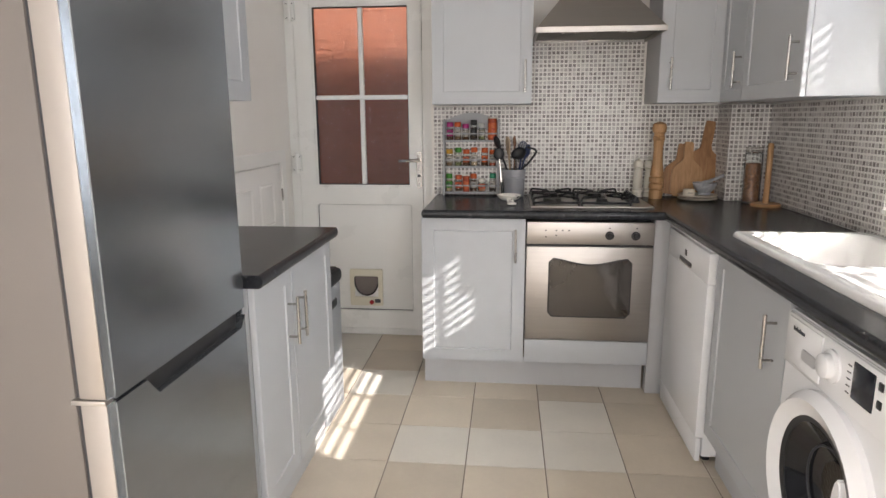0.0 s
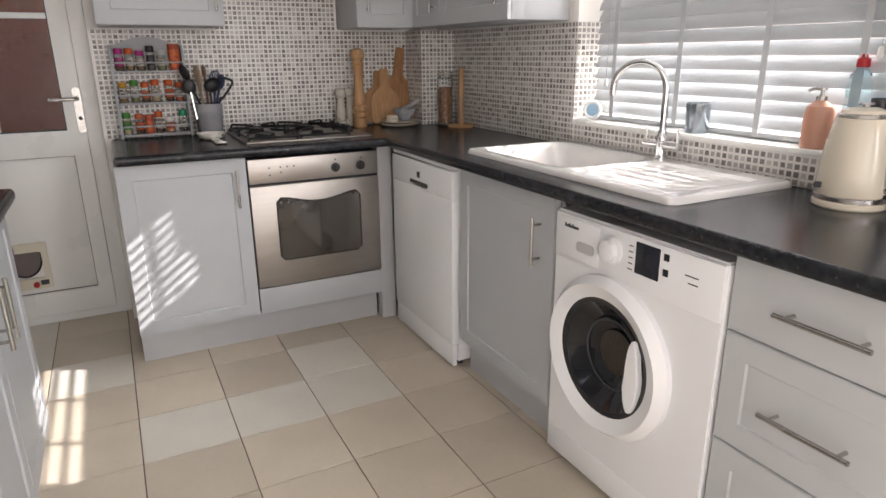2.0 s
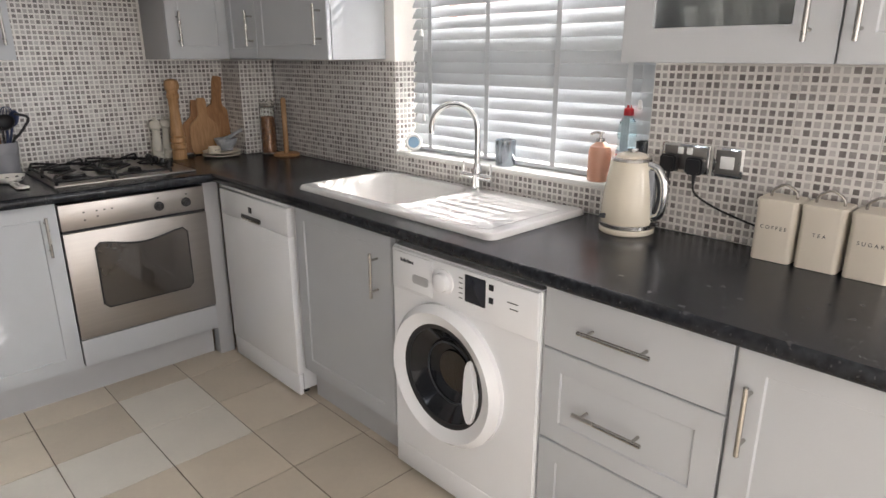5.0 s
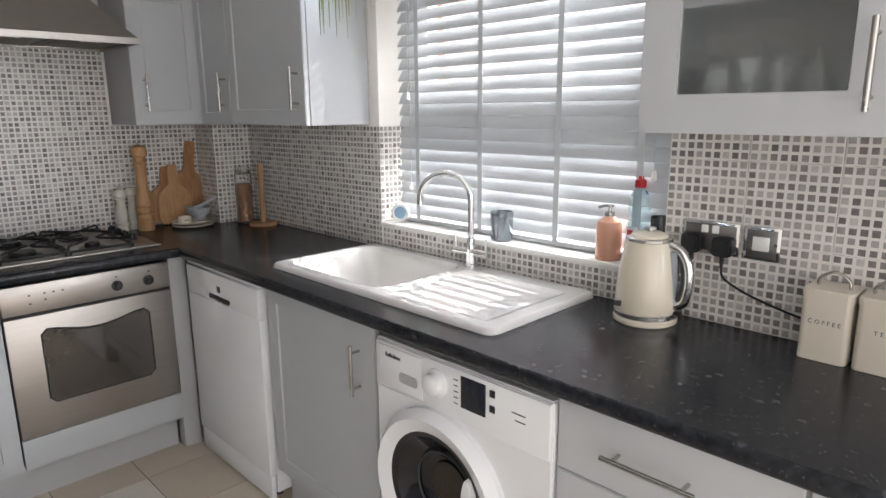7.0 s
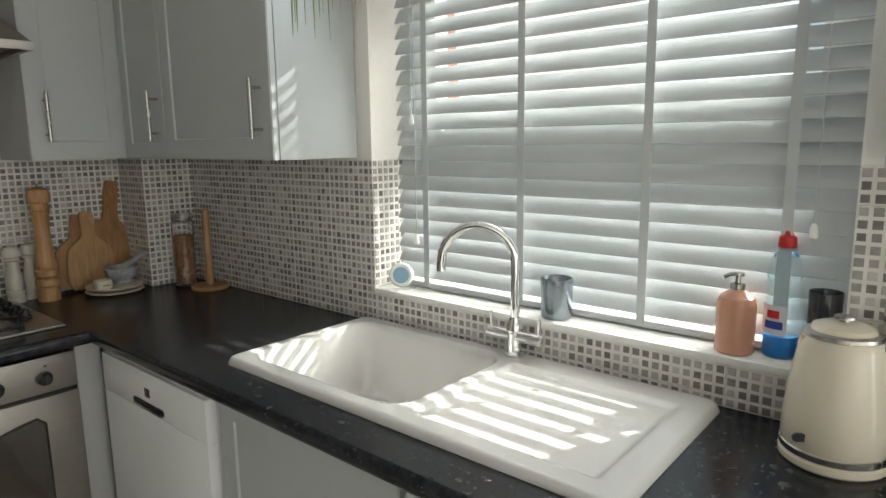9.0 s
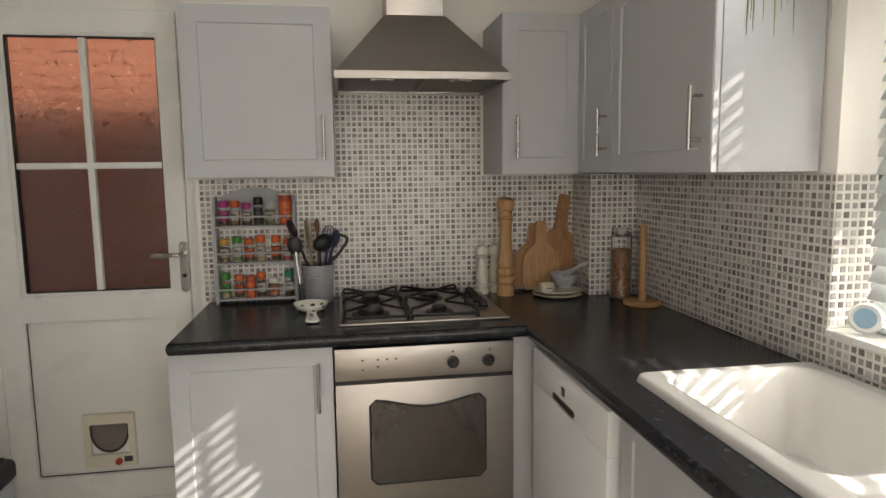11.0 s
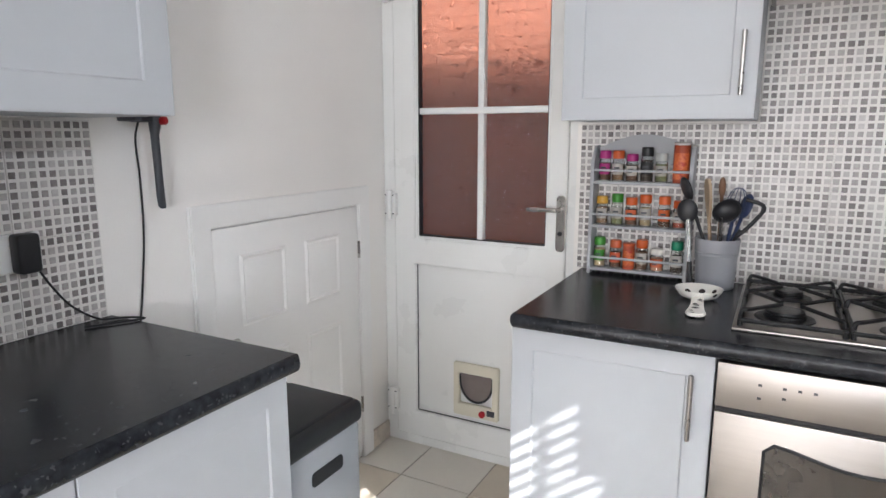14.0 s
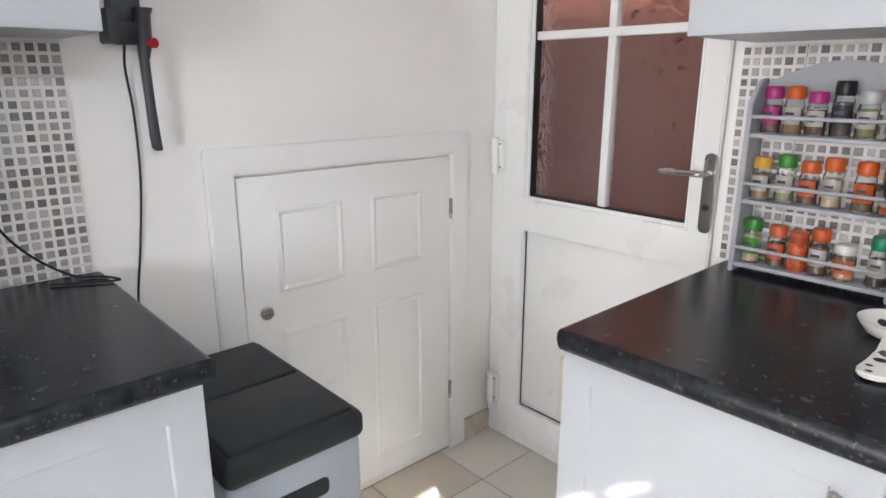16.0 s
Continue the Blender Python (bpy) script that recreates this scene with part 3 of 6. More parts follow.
# cat flap in the lower panel
FX0, FX1, FZ0, FZ1 = -0.852, -0.642, 0.195, 0.432
fy = DY + 0.022
cf = plate((FX0, FX0 + 0.028, FX1 - 0.028, FX1), (FZ0, FZ0 + 0.055, FZ1 - 0.045, FZ1), {(1, 1)}, "y", fy - 0.022, fy, 0.004)
flap = part("cat_flap", cf, FLAPCREAM, door, "yellowed white plastic cat flap frame")
cxf = (FX0 + FX1) / 2
rim = [(cxf + 0.077 * math.cos(a), FZ1 - 0.045 - (0.125 * abs(math.sin(a)) ** 0.75)) for a in np.linspace(0, -math.pi, 15)]
part("flap_pane", prism(rim, "y", fy - 0.012, fy - 0.008), mat("smoked_plastic", (0.20, 0.17, 0.16), 0.15, vary=0.1, scale=10, fine=50, bump=0.005), flap, "smoked plastic flap")
part("flap_seal", tube([(u, fy - 0.013, v) for u, v in rim], 0.005, 8, smooth=2), BLACK, flap)
part("latch", cyl((cxf + 0.035, fy - 0.036, FZ0 + 0.025), (cxf + 0.035, fy - 0.02, FZ0 + 0.025), 0.014, 16, bev=0.003), RED, flap, "red plastic latch")
part("badge", box(cxf + 0.055, cxf + 0.09, fy - 0.024, fy - 0.02, FZ0 + 0.02, FZ0 + 0.045, 0.001), DARKGREY, flap)

# ---------------------------------------------------------------- low cupboard door in the left wall
cup = thing("cupboard_door", (XW, 3.155, 0.0), "low white panelled understairs cupboard door, closed", "door")
SY0, SY1, SZ0, SZ1 = 2.775, 3.535, 0.035, 1.112
ar = plate((SY0 - 0.075, SY0, SY1, SY1 + 0.075), (0.0, SZ1 + 0.003, SZ1 + 0.075), {(1, 0)}, "x", XW, XW + 0.02, 0.004)
part("architrave", ar, GLOSSWHITE, cup)
ld = box(XW, XW + 0.012, SY0 + 0.004, SY1 - 0.004, SZ0, SZ1 - 0.004, 0.002)
for y0, y1 in ((SY0 + 0.109, SY0 + 0.323), (SY1 - 0.334, SY1 - 0.131)):
    for z0, z1 in ((0.775, 1.015), (0.11, 0.66)):
        own = box(XW + 0.008, XW + 0.0125, y0, y1, z0, z1)
        f = max(own.faces, key=lambda q: q.calc_center_median().x)
        bmesh.ops.inset_region(own, faces=[f], thickness=0.012, depth=0.006)
        bmesh.ops.inset_region(own, faces=[f], thickness=0.014, depth=-0.0055)
        bmesh.ops.inset_region(own, faces=[f], thickness=0.02, depth=0.004)
        join(ld, own)
part("leaf", ld, GLOSSWHITE, cup)
part("knob", lathe([(0.006, 0), (0.006, 0.012), (0.017, 0.018), (0.02, 0.026), (0.016, 0.034), (0.0, 0.036)], (XW + 0.012, 2.828, 0.735), 20, axis=(1, 0, 0)), SATIN, cup, "round satin metal knob")
for z in (0.93, 0.25):
    hb = cyl((XW + 0.016, SY1 - 0.001, z - 0.035), (XW + 0.016, SY1 - 0.001, z + 0.035), 0.005, 10)
    box(XW + 0.0115, XW + 0.0145, SY1 - 0.007, SY1, z - 0.035, z + 0.035, bm=hb)
    part("hinge", hb, SATIN, cup)
bb = box(XW, XW + 0.012, SY1 + 0.077, 3.752, 0.0, 0.085, 0.003)
solid("baseboard", bb, mat("scuffed_white_paint", (0.66, 0.58, 0.49), 0.5, vary=0.3, scale=14, fine=60, bump=0.05), "scuffed white painted skirting board", "skirting", "structure")

# ---------------------------------------------------------------- base units along the window wall
XD = 0.918                          # door fronts
SPLIT = 0.002


def base_unit(y1, y0, label, category="cabinet", open_top=False):
    u = thing("base_cabinet", ((XD + XE) / 2, (y0 + y1) / 2, 0.0), label, category, "base cabinets")
    bm = box(XD + 0.021, XE - 0.004, y0 + 0.001, y1 - 0.001, 0.15, 0.70 if open_top else UNDER - 0.002)
    if open_top:
        for a, b in ((y0 + 0.001, y0 + 0.017), (y1 - 0.017, y1 - 0.001)):
            box(XD + 0.021, XE - 0.004, a, b, 0.70, 0.725, bm=bm)
        box(XD + 0.021, XD + 0.037, y0 + 0.001, y1 - 0.001, 0.725, UNDER - 0.002, bm=bm)
    part("body", bm, CARC, u)
    part("plinth", box(XD + 0.055, XD + 0.071, y0, y1, 0.0, 0.148), CARC, u)
    return u


u = base_unit(2.315, 1.695, "pale grey framed sink cupboard under the worktop, closed", open_top=True)
fit_door(u, WEST(XD, 2.31, 0.15), 0.612, 0.735, (0.612 - 0.075, 0.572, True))
u = base_unit(1.052, 0.552, "pale grey unit of three drawers under the worktop")
m = WEST(XD, 1.05, 0.15)
for z0, z1, ins in ((0.0, 0.268, True), (0.272, 0.549, True), (0.553, 0.735, False)):
    d = part("drawer_front", to_world(panel_door(0.494, z1 - z0, inset=ins, rail=0.085), m @ pose(0, 0, z0)), UNIT, u)
    part("handle", to_world(bar_handle(0.225, (z1 - z0) / 2 - 0.005, 0.198, False), m @ pose(0, 0, z0)), SATIN, d, "brushed metal bar handle")
u = base_unit(0.550, 0.02, "pale grey framed cupboard beside the drawers, closed")
fit_door(u, WEST(XD, 0.548, 0.15), 0.525, 0.735, (0.037, 0.572, True))
u = base_unit(0.018, -0.52, "pale grey framed cupboard at the end of the run, closed")
fit_door(u, WEST(XD, 0.016, 0.15), 0.525, 0.735, (0.488, 0.572, True))

# unit to the left of the oven
ua = thing("base_cabinet", (-0.03, 3.3, 0.0), "pale grey framed cupboard beside the oven, closed", "cabinet", "base cabinets")
YD = 2.985
part("body", box(-0.285, 0.228, YD + 0.021, YN, 0.15, UNDER - 0.002), CARC, ua)
fit_door(ua, SOUTH(-0.285, YD, 0.15), 0.512, 0.735, (0.512 - 0.047, 0.606, True))
pl = thing("plinth", (0.3, 3.07, 0.0), "grey plinth board under the oven run", "plinth")
part("board", box(-0.283, 0.832, 3.055, 3.071, 0.0, 0.149), CARC, pl)
part("corner_post", box(0.842, 0.916, YD + 0.012, 3.06, 0.0, UNDER - 0.003, 0.001), CARC, pl)

# ---------------------------------------------------------------- oven
oven = thing("built_in_oven", (0.534, 3.2, 0.15), "brushed steel built-in oven with a dark glass window", "oven")
OX0, OX1 = 0.233, 0.838
part("body", box(OX0 + 0.003, OX1 - 0.003, YD + 0.022, YN - 0.02, 0.15, 0.872), BLACK, oven)
cp = part("control_panel", box(OX0, OX1, YD - 0.004, YD + 0.02, 0.764, 0.873, 0.003), STEELH, oven, "brushed steel control panel")
for x in (0.628, 0.75):
    kb = lathe([(0.021, 0), (0.021, 0.006), (0.016, 0.008), (0.015, 0.024), (0.012, 0.027), (0, 0.027)], (x, YD - 0.004, 0.81), 20, axis=(0, -1, 0))
    box(x - 0.003, x + 0.003, YD - 0.036, YD - 0.02, 0.797, 0.823, 0.001, bm=kb)
    part("knob", kb, BLACK, cp, "black plastic control knob")
for i, (x, z) in enumerate(((0.325, 0.80), (0.325, 0.832), (0.375, 0.832), (0.405, 0.832), (0.435, 0.832), (0.375, 0.808), (0.628, 0.846), (0.755, 0.846))):
    part("mark", box(x - 0.004, x + 0.004, YD - 0.0048, YD - 0.003, z - 0.003, z + 0.003), DARKGREY, cp)
od = box(OX0, OX1, YD - 0.006, YD + 0.02, 0.278, 0.752, 0.003)
odp = part("oven_door", od, STEELH, oven, "brushed steel oven door")
x0, x1 = 0.345, 0.738
outline = [(x0 + 0.02, 0.40), (x1 - 0.02, 0.40), (x1, 0.42), (x1, 0.675), (x1 - 0.02, 0.694)]
outline += [(x1 - 0.02 - (x1 - x0 - 0.04) * t, 0.694 - 0.03 * math.sin(math.pi * t) ** 1.5) for t in np.linspace(0.1, 0.9, 9)]
outline += [(x0 + 0.02, 0.694), (x0, 0.675), (x0, 0.42)]
part("window_pane", prism(outline, "y", YD - 0.0095, YD - 0.0055), DARKGLASS, odp, "dark glass window of the oven door")
part("window_rim", tube([(a, YD - 0.008, b) for a, b in outline + outline[:1]], 0.004, 6, smooth=0), BLACK, odp)
# black strip stands in for the shade between panel and door
part("vent_gap", box(OX0 + 0.002, OX1 - 0.002, YD + 0.001, YD + 0.018, 0.7525, 0.7635), BLACK, oven, "black strip for the shade in the gap over the door")
part("filler_panel", box(OX0, OX1, YD, YD + 0.018, 0.152, 0.272, 0.002), UNIT, oven, "pale grey filler panel")

# ---------------------------------------------------------------- dishwasher
dw = thing("dishwasher", (1.19, 2.63, 0.0), "white freestanding dishwasher under the worktop", "dishwasher")
DWX, D0, D1 = 0.895, 2.335, 2.935
part("body", box(DWX + 0.03, XE - 0.02, D0 + 0.004, D1 - 0.004, 0.03, 0.868, 0.004), ENAMEL, dw)
part("door", box(DWX, DWX + 0.03, D0, D1, 0.115, 0.7425, 0.0015), ENAMEL, dw)
cpan = part("control_panel", box(DWX, DWX + 0.03, D0, D1, 0.7435, 0.862, 0.0015), ENAMEL, dw)
part("grip_pocket", prism(rounded(0.18, 0.020, 0.009, 4, 2.645, 0.765), "x", DWX - 0.0015, DWX + 0.002, 0.0005), BLACK, cpan, "recessed grip, blackened for the shade in it pocket")
part("grip", prism(rounded(0.17, 0.008, 0.0035, 4, 2.645, 0.757), "x", DWX - 0.006, DWX - 0.0015, 0.001), SATIN, cpan, "satin metal grip")
part("display", box(DWX - 0.002, DWX + 0.002, 2.632, 2.66, 0.79, 0.816, 0.001), BLACK, cpan)
part("lid", box(DWX + 0.004, XE - 0.02, D0, D1, 0.868, 0.884, 0.004), ENAMEL, dw)
part("kick_plate", box(DWX + 0.004, DWX + 0.024, D0 + 0.002, D1 - 0.002, 0.012, 0.11, 0.003), ENAMEL, dw)
for y in (D0 + 0.05, D1 - 0.05):
    part("foot", cyl((DWX + 0.06, y, 0), (DWX + 0.06, y, 0.035), 0.018, 12), BLACK, dw)

# ---------------------------------------------------------------- washing machine
wm = thing("washing_machine", (1.19, 1.375, 0.0), "white front-loading washing machine with a dark porthole", "washing machine")
WX, W0, W1 = 0.91, 1.057, 1.68
CY, CZ = 1.418, 0.470
wb = plate((W0, W0 + 0.012, W1 - 0.012, W1), (0.02, 0.032, 0.844, 0.856), {(1, 1)}, "x", WX + 0.0005, WX + 0.075, 0.005)
box(WX + 0.07, 1.44, W0 + 0.001, W1 - 0.001, 0.021, 0.855, 0.004, bm=wb)
own = bmesh.new()
inner, outer = [], []
for k in range(48):
    a = 2 * math.pi * k / 48
    ca, sa = math.cos(a), math.sin(a)
    t = min(((W1 - 0.004 if ca > 0 else W0 + 0.004) - CY) / ca if abs(ca) > 1e-6 else 9, ((0.852 if sa > 0 else 0.024) - CZ) / sa if abs(sa) > 1e-6 else 9)
    inner.append(own.verts.new((WX, CY + 0.19 * ca, CZ + 0.19 * sa)))
    outer.append(own.verts.new((WX, CY + t * ca, CZ + t * sa)))
for k in range(48):
    own.faces.new((inner[k], inner[(k + 1) % 48], outer[(k + 1) % 48], outer[k]))
join(wb, own)
part("body", wb, ENAMEL, wm)
wp = part("control_panel", box(WX - 0.006, WX + 0.02, W0 + 0.004, W1 - 0.004, 0.708, 0.85, 0.006), ENAMEL, wm, "white control panel")


def ring(r0, r1, x0, x1, bulge=0.0, seg=48):
    return lathe([(r0, 0), (r1, 0), (r1, (x0 - x1) * 0.6), ((r0 + r1) / 2 + 0.01, x0 - x1 + bulge), (r0, (x0 - x1) * 0.8), (r0, 0)], (x0, CY, CZ), seg, axis=(-1, 0, 0))


pd = part("porthole", ring(0.176, 0.241, WX + 0.004, WX - 0.03, 0.012), ENAMEL, wm, "white round door ring")
part("inner_ring", lathe([(0.160, 0.0), (0.180, 0.0), (0.178, 0.02), (0.162, 0.016), (0.160, 0)], (WX - 0.004, CY, CZ), 48, axis=(-1, 0, 0)), BLACK, pd)
bowl = lathe([(0.0, -0.05), (0.07, -0.047), (0.12, -0.022), (0.163, 0.012), (0.163, 0.006), (0.12, -0.028), (0.07, -0.052), (0, -0.055)][::-1], (WX - 0.006, CY, CZ), 48, axis=(-1, 0, 0))
part("door_glass", bowl, mat("smoked_door_glass", (0.012, 0.013, 0.016), 0.10, vary=0.1, scale=5, fine=30, bump=0, coat=0.3), pd, "dark glass bowl", smooth=60)
part("drum", lathe([(0.0, -0.046), (0.066, -0.0425), (0.069, -0.0405), (0.066, -0.040), (0.0, -0.0425)], (WX - 0.006, CY, CZ), 40, axis=(-1, 0, 0)),
     ramp_mat("perforated_drum", [(0.20, (0.006, 0.006, 0.006)), (0.34, (0.035, 0.026, 0.018))], 0.35, 130, source="voronoi", bump=0.05), pd, "perforated metal drum", smooth=60)
part("inner_rim", tube([(WX + 0.016, CY + 0.105 * math.cos(a), CZ + 0.105 * math.sin(a)) for a in np.linspace(0, 2 * math.pi, 33)], 0.003, 8, smooth=0), DARKGREY, pd, smooth=60)
grip = prism([(CY - 0.125 + 0.03 * math.cos(a) * (1 if k < 9 else 0.8), CZ - 0.005 + 0.11 * math.sin(a)) for k, a in enumerate(np.linspace(-math.pi, math.pi, 18, endpoint=False))], "x", WX - 0.034, WX - 0.012, 0.004)
part("grip", grip, ENAMEL, pd)
dl = lathe([(0.040, 0), (0.040, 0.006), (0.031, 0.01), (0.029, 0.026), (0.024, 0.029), (0, 0.029)], (WX - 0.006, CY + 0.005, 0.79), 32, axis=(-1, 0, 0))
part("dial", dl, ENAMEL, wp, "white programme dial")
part("display", box(WX - 0.009, WX - 0.004, 1.252, 1.334, 0.752, 0.838, 0.002), mat("dark_display", (0.012, 0.014, 0.022), 0.22, vary=0.1, scale=20, fine=60, bump=0), wp, "dark display")
for z in (0.822, 0.782):
    part("button", box(WX - 0.009, WX - 0.004, 1.222, 1.238, z - 0.009, z + 0.009, 0.001), BLACK, wp)
part("detergent_drawer", box(WX - 0.010, WX - 0.004, 1.475, 1.66, 0.72, 0.842, 0.004), ENAMEL, wp)
part("drawer_grip", prism(rounded(0.075, 0.03, 0.01, 4, 1.53, 0.765), "x", WX - 0.0125, WX - 0.008, 0.001), CARC, wp)
for i in range(5):
    part("mark", box(WX - 0.0068, WX - 0.005, 1.345, 1.36, 0.755 + i * 0.016, 0.758 + i * 0.016), DARKGREY, wp)
part("mark", box(WX - 0.0068, WX - 0.005, 1.13, 1.17, 0.795, 0.798), DARKGREY, wp)
part("mark", box(WX - 0.0068, WX - 0.005, 1.13, 1.16, 0.777, 0.780), DARKGREY, wp)
for i, dx in enumerate((0.0, 0.009, 0.017, 0.024, 0.033, 0.041, 0.048, 0.056)):
    part("badge", box(WX - 0.0112, WX - 0.0095, 1.625 - dx - 0.006, 1.625 - dx, 0.812, 0.82 + 0.004 * (i in (0, 2, 4))), DARKGREY, wp)
part("kick_strip", box(WX - 0.003, WX + 0.01, W0 + 0.01, W1 - 0.01, 0.025, 0.115, 0.004), ENAMEL, wm)
for y in (W0 + 0.06, W1 - 0.06):
    part("foot", cyl((WX + 0.06, y, 0), (WX + 0.06, y, 0.025), 0.02, 12), BLACK, wm)

# ---------------------------------------------------------------- worktops
XF, YF = 0.880, 2.955
SX0, SX1, SKY0, SKY1 = 1.0, 1.45, 1.33, 2.34           # sink hole
WTX = -0.268
wt = plate((WTX, XF, SX0, SX1, XE - 0.002), (-0.53, SKY0, SKY1, YF, YN - 0.002), {(0, 0), (0, 1), (0, 2), (2, 1)}, "z", UNDER, TOP)
worktop = solid("worktop", wt, WORKTOP, "black speckled laminate worktop along two walls", "worktop")
nose = bmesh.new()


def nosing(a, b, out, bm):
    """The rounded front edge of a worktop from a to b, bulging towards out."""
    a, b, out = Vector(a), Vector(b), Vector(out)
    own = bmesh.new()
    h = (TOP - UNDER) / 2
    prof = [(0.012 * math.cos(t), h + h * math.sin(t)) for t in np.linspace(-math.pi / 2, math.pi / 2, 9)]
    ra = [own.verts.new(a + out * u + Vector((0, 0, v))) for u, v in prof]
    rb = [own.verts.new(b + out * u + Vector((0, 0, v))) for u, v in prof]
    for i in range(len(prof) - 1):
        own.faces.new((ra[i], rb[i], rb[i + 1], ra[i + 1]))
    own.faces.new(ra)
    own.faces.new(rb[::-1])
    return join(bm, own)


nosing((WTX, YF, UNDER), (XF, YF, UNDER), (0, -1, 0), nose)
nosing((XF, YF, UNDER), (XF, -0.53, UNDER), (-1, 0, 0), nose)
nosing((WTX, YN - 0.003, UNDER), (WTX, YF, UNDER), (-1, 0, 0), nose)
part("front_edge", nose, WORKTOP, worktop, smooth=60)

LX, LY0, LY1 = -0.567, 1.62, 2.436
wl = solid("worktop", box(XW + 0.008, LX, LY0, LY1, UNDER, TOP), WORKTOP, "short black speckled laminate worktop beside the fridge", "worktop")
nl = nosing((LX, LY1, UNDER), (LX, LY0, UNDER), (1, 0, 0), bmesh.new())
nosing((XW + 0.01, LY1, UNDER), (LX, LY1, UNDER), (0, 1, 0), nl)
part("front_edge", nl, WORKTOP, wl, smooth=60)
ul = thing("base_cabinet", (-0.9, 2.04, 0.0), "pale grey framed double cupboard beside the fridge, closed", "cabinet", "base cabinets")
XL = -0.592
part("body", box(XW + 0.004, XL - 0.021, 1.64, 2.435, 0.15, UNDER - 0.002), UNIT, ul)
part("plinth", box(XL - 0.07, XL - 0.054, 1.64, 2.43, 0.0, 0.148), CARC, ul)
fit_door(ul, EAST(XL, 1.642, 0.15), 0.316, 0.735, (0.316 - 0.045, 0.55, True))
fit_door(ul, EAST(XL, 1.961, 0.15), 0.472, 0.735, (0.035, 0.55, True))

# ---------------------------------------------------------------- wall cabinets
CB, CT = 1.437, 2.03


def wall_cabinet(name, x0, x1, y0, y1, label):
    u = thing("wall_cabinet", ((x0 + x1) / 2, (y0 + y1) / 2, CB), label, "cabinet", "wall cabinets")
    part("body", box(x0, x1, y0, y1, CB, CT, 0.001), UNIT if name != "dark" else CARC, u)
    return u


YU = 3.285
HH = CT - CB
c = wall_cabinet("", -0.262, 0.252, YU + 0.02, YN - 0.002, "pale grey framed wall cabinet over the spice rack, closed")
fit_door(c, SOUTH(-0.262, YU, CB), 0.514, HH, (0.514 - 0.035, 0.138, True), hlen=0.16)
c = wall_cabinet("dark", 0.880, 1.176, YU + 0.02, YN - 0.002, "pale grey framed wall cabinet beside the cooker hood, closed")
fit_door(c, SOUTH(0.880, YU, CB), 0.312, HH, (0.05, 0.138, True), hlen=0.16)
XU = 1.178
c = wall_cabinet("", XU + 0.02, XE - 0.002, 2.392, YU + 0.018, "pale grey corner wall cabinet with two framed doors, closed")
fit_door(c, WEST(XU, YU - 0.004, CB), 0.296, HH, (0.262, 0.138, True), hlen=0.16, rail=0.07)
fit_door(c, WEST(XU, 2.985, CB), 0.590, HH, (0.545, 0.138, True), hlen=0.16)
# cabinet with a glazed door at the other side of the window
c = thing("wall_cabinet", (1.33, 0.79, CB), "pale grey wall cabinet with a glazed door", "cabinet", "wall cabinets")
gb = plate((0.536, 0.552, 1.022, 1.038), (CB, CB + 0.016, CT - 0.016, CT), {(1, 1)}, "x", XU + 0.02, XE - 0.008)
part("body", gb, UNIT, c)
gd = plate((0.537, 0.63, 0.955, 1.038), (CB, CB + 0.083, CT - 0.083, CT), {(1, 1)}, "x", XU, XU + 0.019, 0.002)
gdo = part("door", gd, UNIT, c)
part("handle", to_world(bar_handle(1.038 - 0.593, 0.125, 0.16, True), WEST(XU, 1.038, CB)), SATIN, gdo, "brushed metal bar handle")
gp = part("pane", box(XU + 0.008, XU + 0.012, 0.63, 0.955, CB + 0.083, CT - 0.083), glass_mat("frosted_glass", (0.86, 0.88, 0.87), 0.28), gdo, "frosted glass pane")
gp.visible_shadow = False
part("shelf", box(XU + 0.03, XE - 0.013, 0.552, 1.022, 1.70, 1.716), UNIT, c)
c = wall_cabinet("", XU + 0.02, XE - 0.002, 0.02, 0.532, "pale grey framed wall cabinet beside the glazed one, closed")
fit_door(c, WEST(XU, 0.532, CB), 0.51, HH, (0.035, 0.125, True), hlen=0.16)
c = wall_cabinet("", XW + 0.002, -0.885 - 0.02, 1.64, 2.433, "pale grey framed double wall cabinet over the short worktop, closed")
fit_door(c, EAST(-0.885, 1.64, CB), 0.291, HH, (0.25, 0.138, True), hlen=0.16)
fit_door(c, EAST(-0.885, 1.934, CB), 0.499, HH, (0.038, 0.138, True), hlen=0.16, rail=0.10)

# ---------------------------------------------------------------- cooker hood
# dark metal for the filters and their housing
FILTER = mat("dark_aluminium_mesh", (0.16, 0.145, 0.125), 0.5, 0.6, vary=0.15, scale=8, fine=300, bump=0.06)
hood = thing("cooker_hood", (0.57, 3.37, 1.755), "brushed steel chimney cooker hood over the hob", "cooker hood")
HX0, HX1, HY0, HY1 = 0.262, 0.872, 3.13, YN - 0.002
part("rim", plate((HX0, HX0 + 0.012, HX1 - 0.012, HX1), (HY0, HY0 + 0.012, HY1 - 0.01, HY1), {(1, 1)}, "z", 1.765, 1.79, 0.0015), STEELH, hood)
hc = bmesh.new()
lo = [hc.verts.new(v) for v in ((HX0 + 0.004, HY0 + 0.004, 1.79), (HX1 - 0.004, HY0 + 0.004, 1.79), (HX1 - 0.004, HY1, 1.79), (HX0 + 0.004, HY1, 1.79))]
hi = [hc.verts.new(v) for v in ((0.452, 3.37, 2.03), (0.682, 3.37, 2.03), (0.682, HY1, 2.03), (0.452, HY1, 2.03))]
hc.faces.new(hi)
